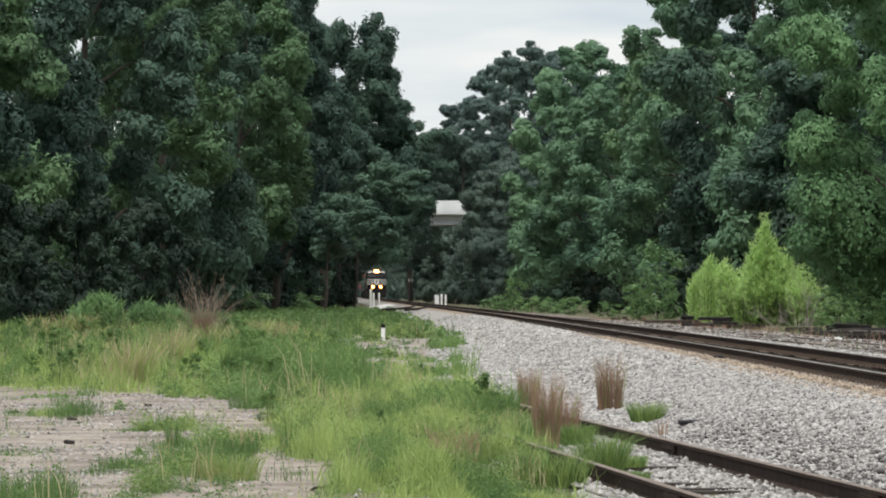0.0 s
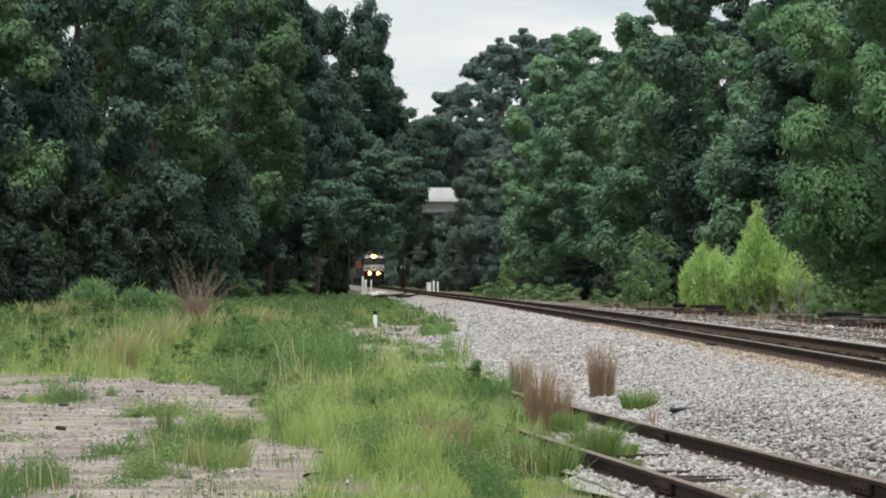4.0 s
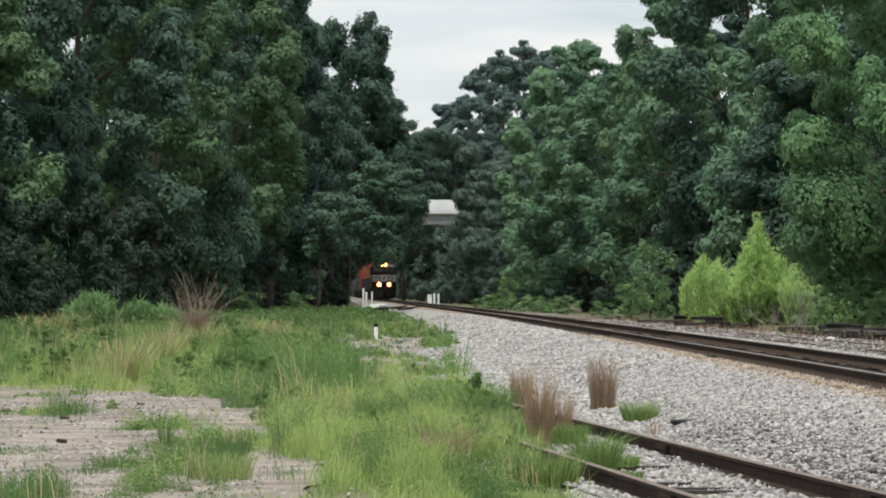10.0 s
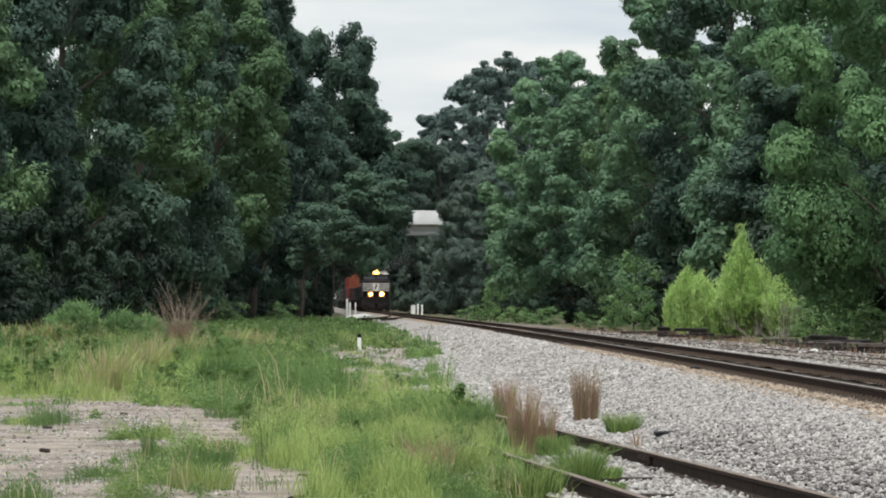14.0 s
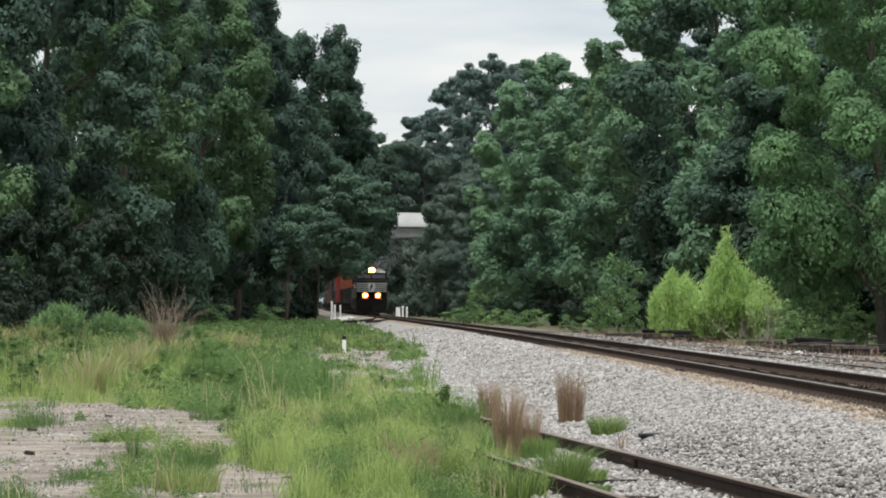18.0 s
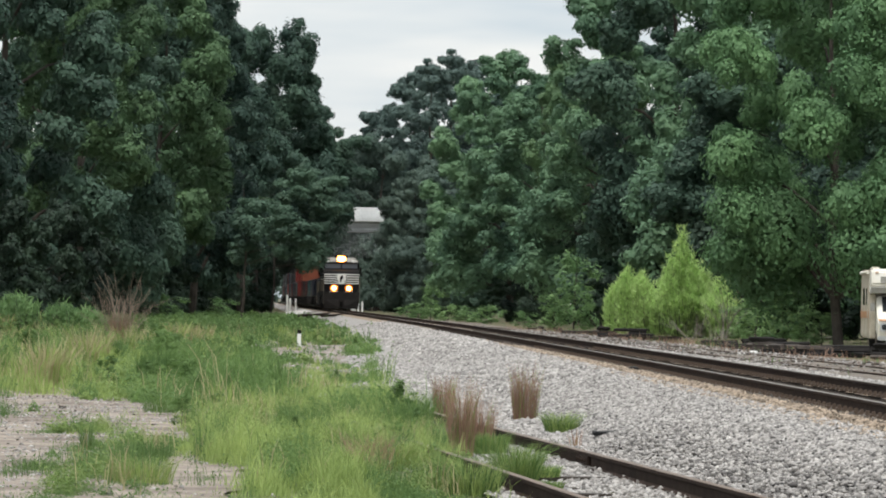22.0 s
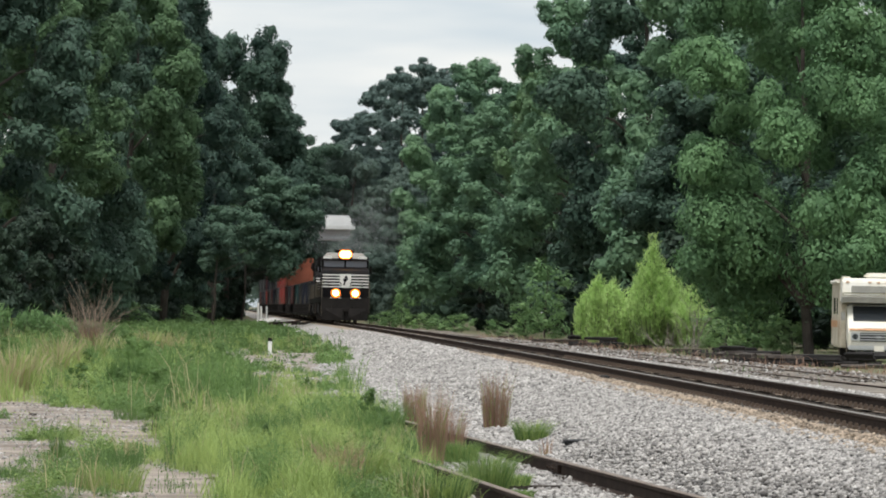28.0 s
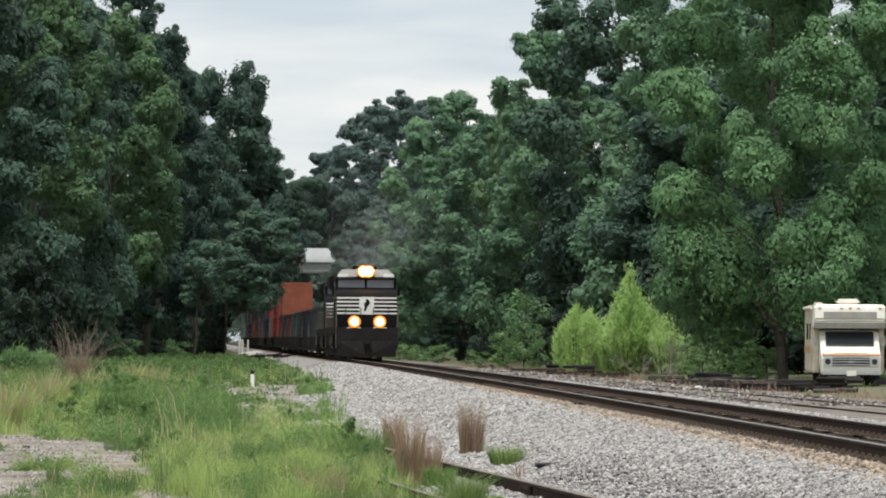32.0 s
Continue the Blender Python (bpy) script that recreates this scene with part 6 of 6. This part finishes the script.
# low weeds on the yard side
p, size = field(26000, 90, 300, 8, 30, lambda x, y: (0.18 if x > yard_x(y) + 8.0 + 2.0 * lumps(x, y, 5.0) else 0.015), 14, 0.4)
tagged(new("grass", blade_mesh("grass", p, rng.uniform(0.06, 0.26, len(p)) * (0.4 + 0.6 * size), np.full(len(p), 0.022), 0.6, GRASS_DEEP)), "rough green grass under the trees by the yard track", "grass", kind="stuff")


def tuft(name, x, y, z, n, radius, h, width, lean, mats, label, category, group=""):
    """A clump of blades or stalks fanning from one root."""
    t = empty(name, pose(x, y, max(-0.05, surface_z(x, y))), label, category, group)
    for mat, share, piece in mats:
        m = int(n * share)
        a, r = rng.uniform(0, 2 * math.pi, m), radius * np.sqrt(rng.random(m))
        q = np.stack([r * np.cos(a), r * np.sin(a), np.full(m, -0.02)], 1)
        o = new(piece, blade_mesh(piece, q, h * (0.25 + 0.95 * rng.beta(2.4, 1.7, m)), np.full(m, width) * rng.uniform(0.7, 1.3, m), lean, mat, True))
        o.parent = t
        tagged(o, kind="stuff")
    return t


BROOM = [(STALK_RED, 0.85, "stalk"), (GRASS, 0.15, "green_blade")]
SEDGE = "clumps of broom sedge"
tuft("broom_sedge", 1.20, 64.5, 0.0, 430, 0.14, 0.64, 0.0055, 0.22, BROOM, "dry reddish-brown broom sedge clump beside the siding", "dry grass clump", SEDGE)
tuft("broom_sedge", 1.12, 49.5, 0.0, 480, 0.13, 0.86, 0.0052, 0.24, BROOM, "tall dry reddish-brown broom sedge clump at the rail", "dry grass clump", SEDGE)
tuft("broom_sedge", 1.36, 51.5, 0.0, 330, 0.16, 0.64, 0.0050, 0.30, BROOM, "dry reddish-brown broom sedge with green at its foot", "dry grass clump", SEDGE)
tuft("broom_sedge", 2.26, 62.0, 0.10, 470, 0.16, 0.84, 0.0055, 0.24, BROOM, "dense upright reddish-brown broom sedge clump on the ballast", "dry grass clump", SEDGE)
tuft("broom_sedge", 2.45, 51.5, 0.03, 30, 0.06, 0.28, 0.010, 0.3, BROOM, "small dry reddish-brown stalk on the ballast", "dry grass clump", SEDGE)
tuft("broom_sedge", 0.12, 44.5, 0.0, 420, 0.24, 0.44, 0.0040, 0.5, BROOM, "thin dry reddish-brown stalks standing in green grass", "dry grass clump", SEDGE)
tuft("dry_stalks", -6.15, 117.8, 0.0, 260, 0.16, 1.15, 0.022, 0.25, [(STALK_RED, 1.0, "stalk")], "dense dry brown stalks at the dead shrub's foot", "dry grass clump")
GREEN = [(GRASS, 0.4, "tuft_blade"), (GRASS_DEEP, 0.6, "dark_blade")]
for x, y, z, r, h in ((2.50, 56.5, 0.05, 0.20, 0.36), (1.48, 42.6, 0.0, 0.22, 0.44), (1.46, 50.5, 0.0, 0.2, 0.28), (1.75, 44.0, 0.0, 0.22, 0.14), (0.95, 39.5, 0.0, 0.3, 0.36), (1.62, 41.0, 0.0, 0.25, 0.10)):
    tuft("grass_tuft", x, y, z, int(2600 * r + 400), r * 0.9, h * 1.05, 0.0042, 0.85, GREEN, "bright green grass tuft growing in the stones", "grass tuft", "green tufts in the stones")
for x, y, h in DRY_SPOTS:
    tuft("straw_tuft", x, y, 0.0, 150, 0.22, h * 1.15, 0.011 + 0.00013 * y, 0.45, [(GRASS_DRY, 0.6, "dry_blade"), (GRASS, 0.4, "green_blade")], "straw-coloured tuft with seed heads standing above the grass", "dry grass clump", "straw tufts in the field")
BRIGHT = [(GRASS, 0.85, "tuft_blade"), (GRASS_DRY, 0.15, "dry_blade")]
for k in range(46):
    y = 37 + 45 * ((k * 0.618) % 1.0) ** 1.2
    x = -1.9 + 2.6 * ((k * 0.381 + 0.13) % 1.0) - 0.012 * (y - 40)
    if lush(x, y) > 0.1:
        tuft("grass_tuft", x, y, ground_z(x, y), 420, rng.uniform(0.10, 0.24), rng.uniform(0.22, 0.42), 0.0050 + 0.00008 * (y - 37), 0.9, BRIGHT if k % 3 else GREEN, "bright green grass tuft standing above the lawn", "grass tuft", "tall tufts in the grass")
WEED = [(GRASS_DEEP, 1.0, "leaf")]
for k in range(64):
    y = 66 + 28 * ((k * 0.618 + 0.3) % 1.0)
    x = -y * (0.0165 + 0.032 * ((k * 0.381 + 0.2) % 1.0))
    tuft("tall_weed", x, y, 0.0, 46, 0.05, 0.42 + 0.34 * ((k * 0.27) % 1.0), 0.016, 0.22, WEED, "tall deep-green spiky weed standing in the field", "weed", "tall weeds beyond the gravel")
for x, y, r, h in ((0.62, 59.0, 0.25, 0.72), (0.35, 57.0, 0.30, 0.6), (0.80, 61.0, 0.2, 0.65), (-0.3, 60.0, 0.35, 0.5), (0.95, 44.0, 0.2, 0.35),
                   (-2.75, 47.0, 0.05, 0.55), (-2.0, 44.0, 0.2, 0.34), (-2.9, 41.5, 0.18, 0.24), (-1.9, 40.0, 0.2, 0.42), (-2.35, 43.0, 0.22, 0.26), (-2.6, 62.5, 0.3, 0.4)):
    tuft("weed", x, y, 0.0, int(1300 * r + 60), r, h * 0.8, 0.0055, 0.6, WEED, "deep-green leafy weed in gravel and grass", "weed", "leafy weeds")


def stones(name, p, size, label, mat=None):
    """Crushed stones: eight-sided, each of its own shape."""
    n = len(p)
    base = np.array([(1, 0, 0), (-1, 0, 0), (0, 1, 0), (0, -1, 0), (0, 0, 1), (0, 0, -1)], dtype=float)
    v = base[None] * size[:, None, None] * rng.uniform(0.55, 1.2, (n, 6, 1)) + rng.normal(0, 0.22, (n, 6, 3)) * size[:, None, None]
    a, b = rng.uniform(0, 6.28, n), rng.uniform(-0.9, 0.9, n)
    ca, sa, cb, sb = np.cos(a), np.sin(a), np.cos(b), np.sin(b)
    z = np.zeros(n)
    turn = np.stack([ca, -sa * cb, sa * sb, sa, ca * cb, -ca * sb, z, sb, cb], 1).reshape(n, 3, 3)
    v = np.einsum("nij,nkj->nki", turn, v) * np.array([1.15, 1.15, 0.8]) + p[:, None, :]
    tri = np.array([(0, 2, 4), (2, 1, 4), (1, 3, 4), (3, 0, 4), (2, 0, 5), (1, 2, 5), (3, 1, 5), (0, 3, 5)])
    loops = (np.arange(n)[:, None, None] * 6 + tri[None]).ravel()
    return tagged(new(name, quick_mesh(name, v.reshape(-1, 3), np.full(8 * n, 3), loops, mat or STONE)), label, "stones", kind="stuff")


def bed_points(n, y0, y1, d0, d1):
    ys, dx = rng.uniform(y0, y1, n), rng.uniform(d0, d1, n)
    z = np.interp(dx, [b[0] for b in BED], [b[1] for b in BED])
    dx = np.array([bed_dx(d, y) for d, y in zip(dx, ys)])
    ys = ys + rng.normal(0, 0.03, n) * (ys - 20)
    return np.stack([main_x(ys) + dx, ys, z + 0.012], 1)


def on_ground(n, y0, y1, f0, f1, lift=0.03, keep=lambda x, y: 1.0):
    ys = rng.uniform(y0, y1, n)
    xs = np.array([rng.uniform(f0(y), f1(y)) for y in ys])
    ok = np.array([rng.random() < keep(x, y) for x, y in zip(xs, ys)])
    return np.stack([xs, ys, np.array([ground_z(x, y) for x, y in zip(xs, ys)]) + lift], 1)[ok]


p = bed_points(66000, 32, 76, -4.2, -1.45)
for part_of, kind, words in ((slice(0, 51500), STONE, "angular grey crushed ballast stones"), (slice(51500, 60500), STONE_DARK, "dark angular stones among the ballast"), (slice(60500, 66000), STONE_PALE, "pale angular stones among the ballast")):
    q = p[part_of]
    stones("ballast_stones", q, rng.uniform(0.014, 0.036, len(q)), words, kind)
p = bed_points(16000, 76, 130, -4.2, -1.5)
stones("ballast_stones", p[:14500], rng.uniform(0.035, 0.065, 14500), "angular grey and white crushed ballast stones")
stones("ballast_stones", p[14500:], rng.uniform(0.03, 0.06, 1500), "dark angular stones among the ballast", STONE_DARK)
p = bed_points(9000, 34, 120, -1.75, -0.86)
stones("ballast_stones", p, rng.uniform(0.02, 0.042, len(p)), "rust-stained crushed stones beside the rail", STONE_RUST)
p = bed_points(15000, 128, 230, -4.2, -1.4)
stones("ballast_stones", p, rng.uniform(0.05, 0.10, len(p)), "angular grey and white crushed ballast stones")
p = bed_points(7000, 45, 130, -1.0, 0.65)
stones("ballast_stones", p, rng.uniform(0.03, 0.05, len(p)), "dark oily stones between the main line's rails", STONE_OILY)
p = bed_points(6000, 50, 140, 0.95, 3.4)
stones("ballast_stones", p, rng.uniform(0.03, 0.065, len(p)), "grey crushed stones on the far shoulder of the bed")
p = on_ground(9000, 56, 130, lambda y: float(np.interp(y, EDGE_Y, EDGE_X)) - 0.5, lambda y: main_x(y) - 3.6, 0.03)
stones("ballast_stones", p, rng.uniform(0.025, 0.055, len(p)), "loose grey ballast stones at the edge of the grass")
p = on_ground(6500, 95, 215, lambda y: main_x(y) + 3.3, lambda y: yard_x(y) + 2.2, 0.03, lambda x, y: 1.0 if lumps(x, y * 0.3, 1.3, 44.0) > -0.05 else 0.15)
stones("gravel_stones", p[::2], rng.uniform(0.03, 0.065, len(p[::2])), "loose grey stones along the yard track")
stones("gravel_stones", p[1::2], rng.uniform(0.03, 0.07, len(p[1::2])), "dark cinders along the yard track", STONE_OILY)
p = on_ground(20000, 30, 66, lambda y: siding_x(y) - 1.1, lambda y: siding_x(y) + 1.7, 0.045)
stones("ballast_stones", p, rng.uniform(0.018, 0.042, len(p)), "pale crushed stones between the siding's rails")
p = on_ground(14000, 30, 71, lambda y: -8.5, lambda y: lot_edge(y) + 0.8, 0.02, lambda x, y: 0.9 if lumps(x, y, 2.5, 5.0) > 0.02 else 0.15)
stones("gravel_stones", p, rng.uniform(0.011, 0.028, len(p)), "small pale gravel stones on trodden sand")
p = on_ground(2600, 32, 71, lambda y: -8.5, lambda y: lot_edge(y) + 0.3, 0.02, lambda x, y: 1.0 if lumps(x, y, 0.8, 15.0) > 0.2 else 0.12)
stones("gravel_stones", p, rng.uniform(0.012, 0.032, len(p)), "dark chips and crumbs on trodden sand", STONE_OILY)
p = on_ground(4500, 93, 165, lambda y: -0.04 * y, lambda y: 0.2, 0.02)
stones("gravel_stones", p, rng.uniform(0.02, 0.05, len(p)), "pale gravel stones on bare ground")


# ---- what moves ----
SPEED = 16.65
GAIN_T, GAIN = (26.0, 27.0, 28.0, 29.0, 30.0, 31.0, 32.0), (0.0, 0.1, 0.8, 2.2, 3.6, 5.2, 7.0)  # it picks up speed at the end


def train_pose(offset, length, up, t):
    """Where a rail vehicle stands at t: its front and its rear both over the line's centre."""
    y = 775.0 - SPEED * t - float(np.interp(t, GAIN_T, GAIN)) + offset
    xa, xb = float(main_x(y)), float(main_x(y + length))
    return pose(xa, y, RAIL_Z + up, 0, 0, math.degrees(math.atan2(xa - xb, length)))


def motions():
    for thing, offset, length, up in TRAIN:
        walk(thing, [(t, train_pose(offset, length, up, t)) for t in (0, 8, 16, 24, 26, 27, 28, 29, 30, 31, 32)])
    walk(semi_truck, [(t, pose(-0.3 + 29.0 * (12.6 - t), 529.0, 11.25)) for t in (0.0, 8.0, 16.0, 24.0, 32.0)])
    walk(car_on_bridge, [(t, pose(-0.8 + 28.0 * (6.4 - t), 529.0, 11.25)) for t in (0.0, 8.0, 16.0, 20.0, 32.0)])


motions()
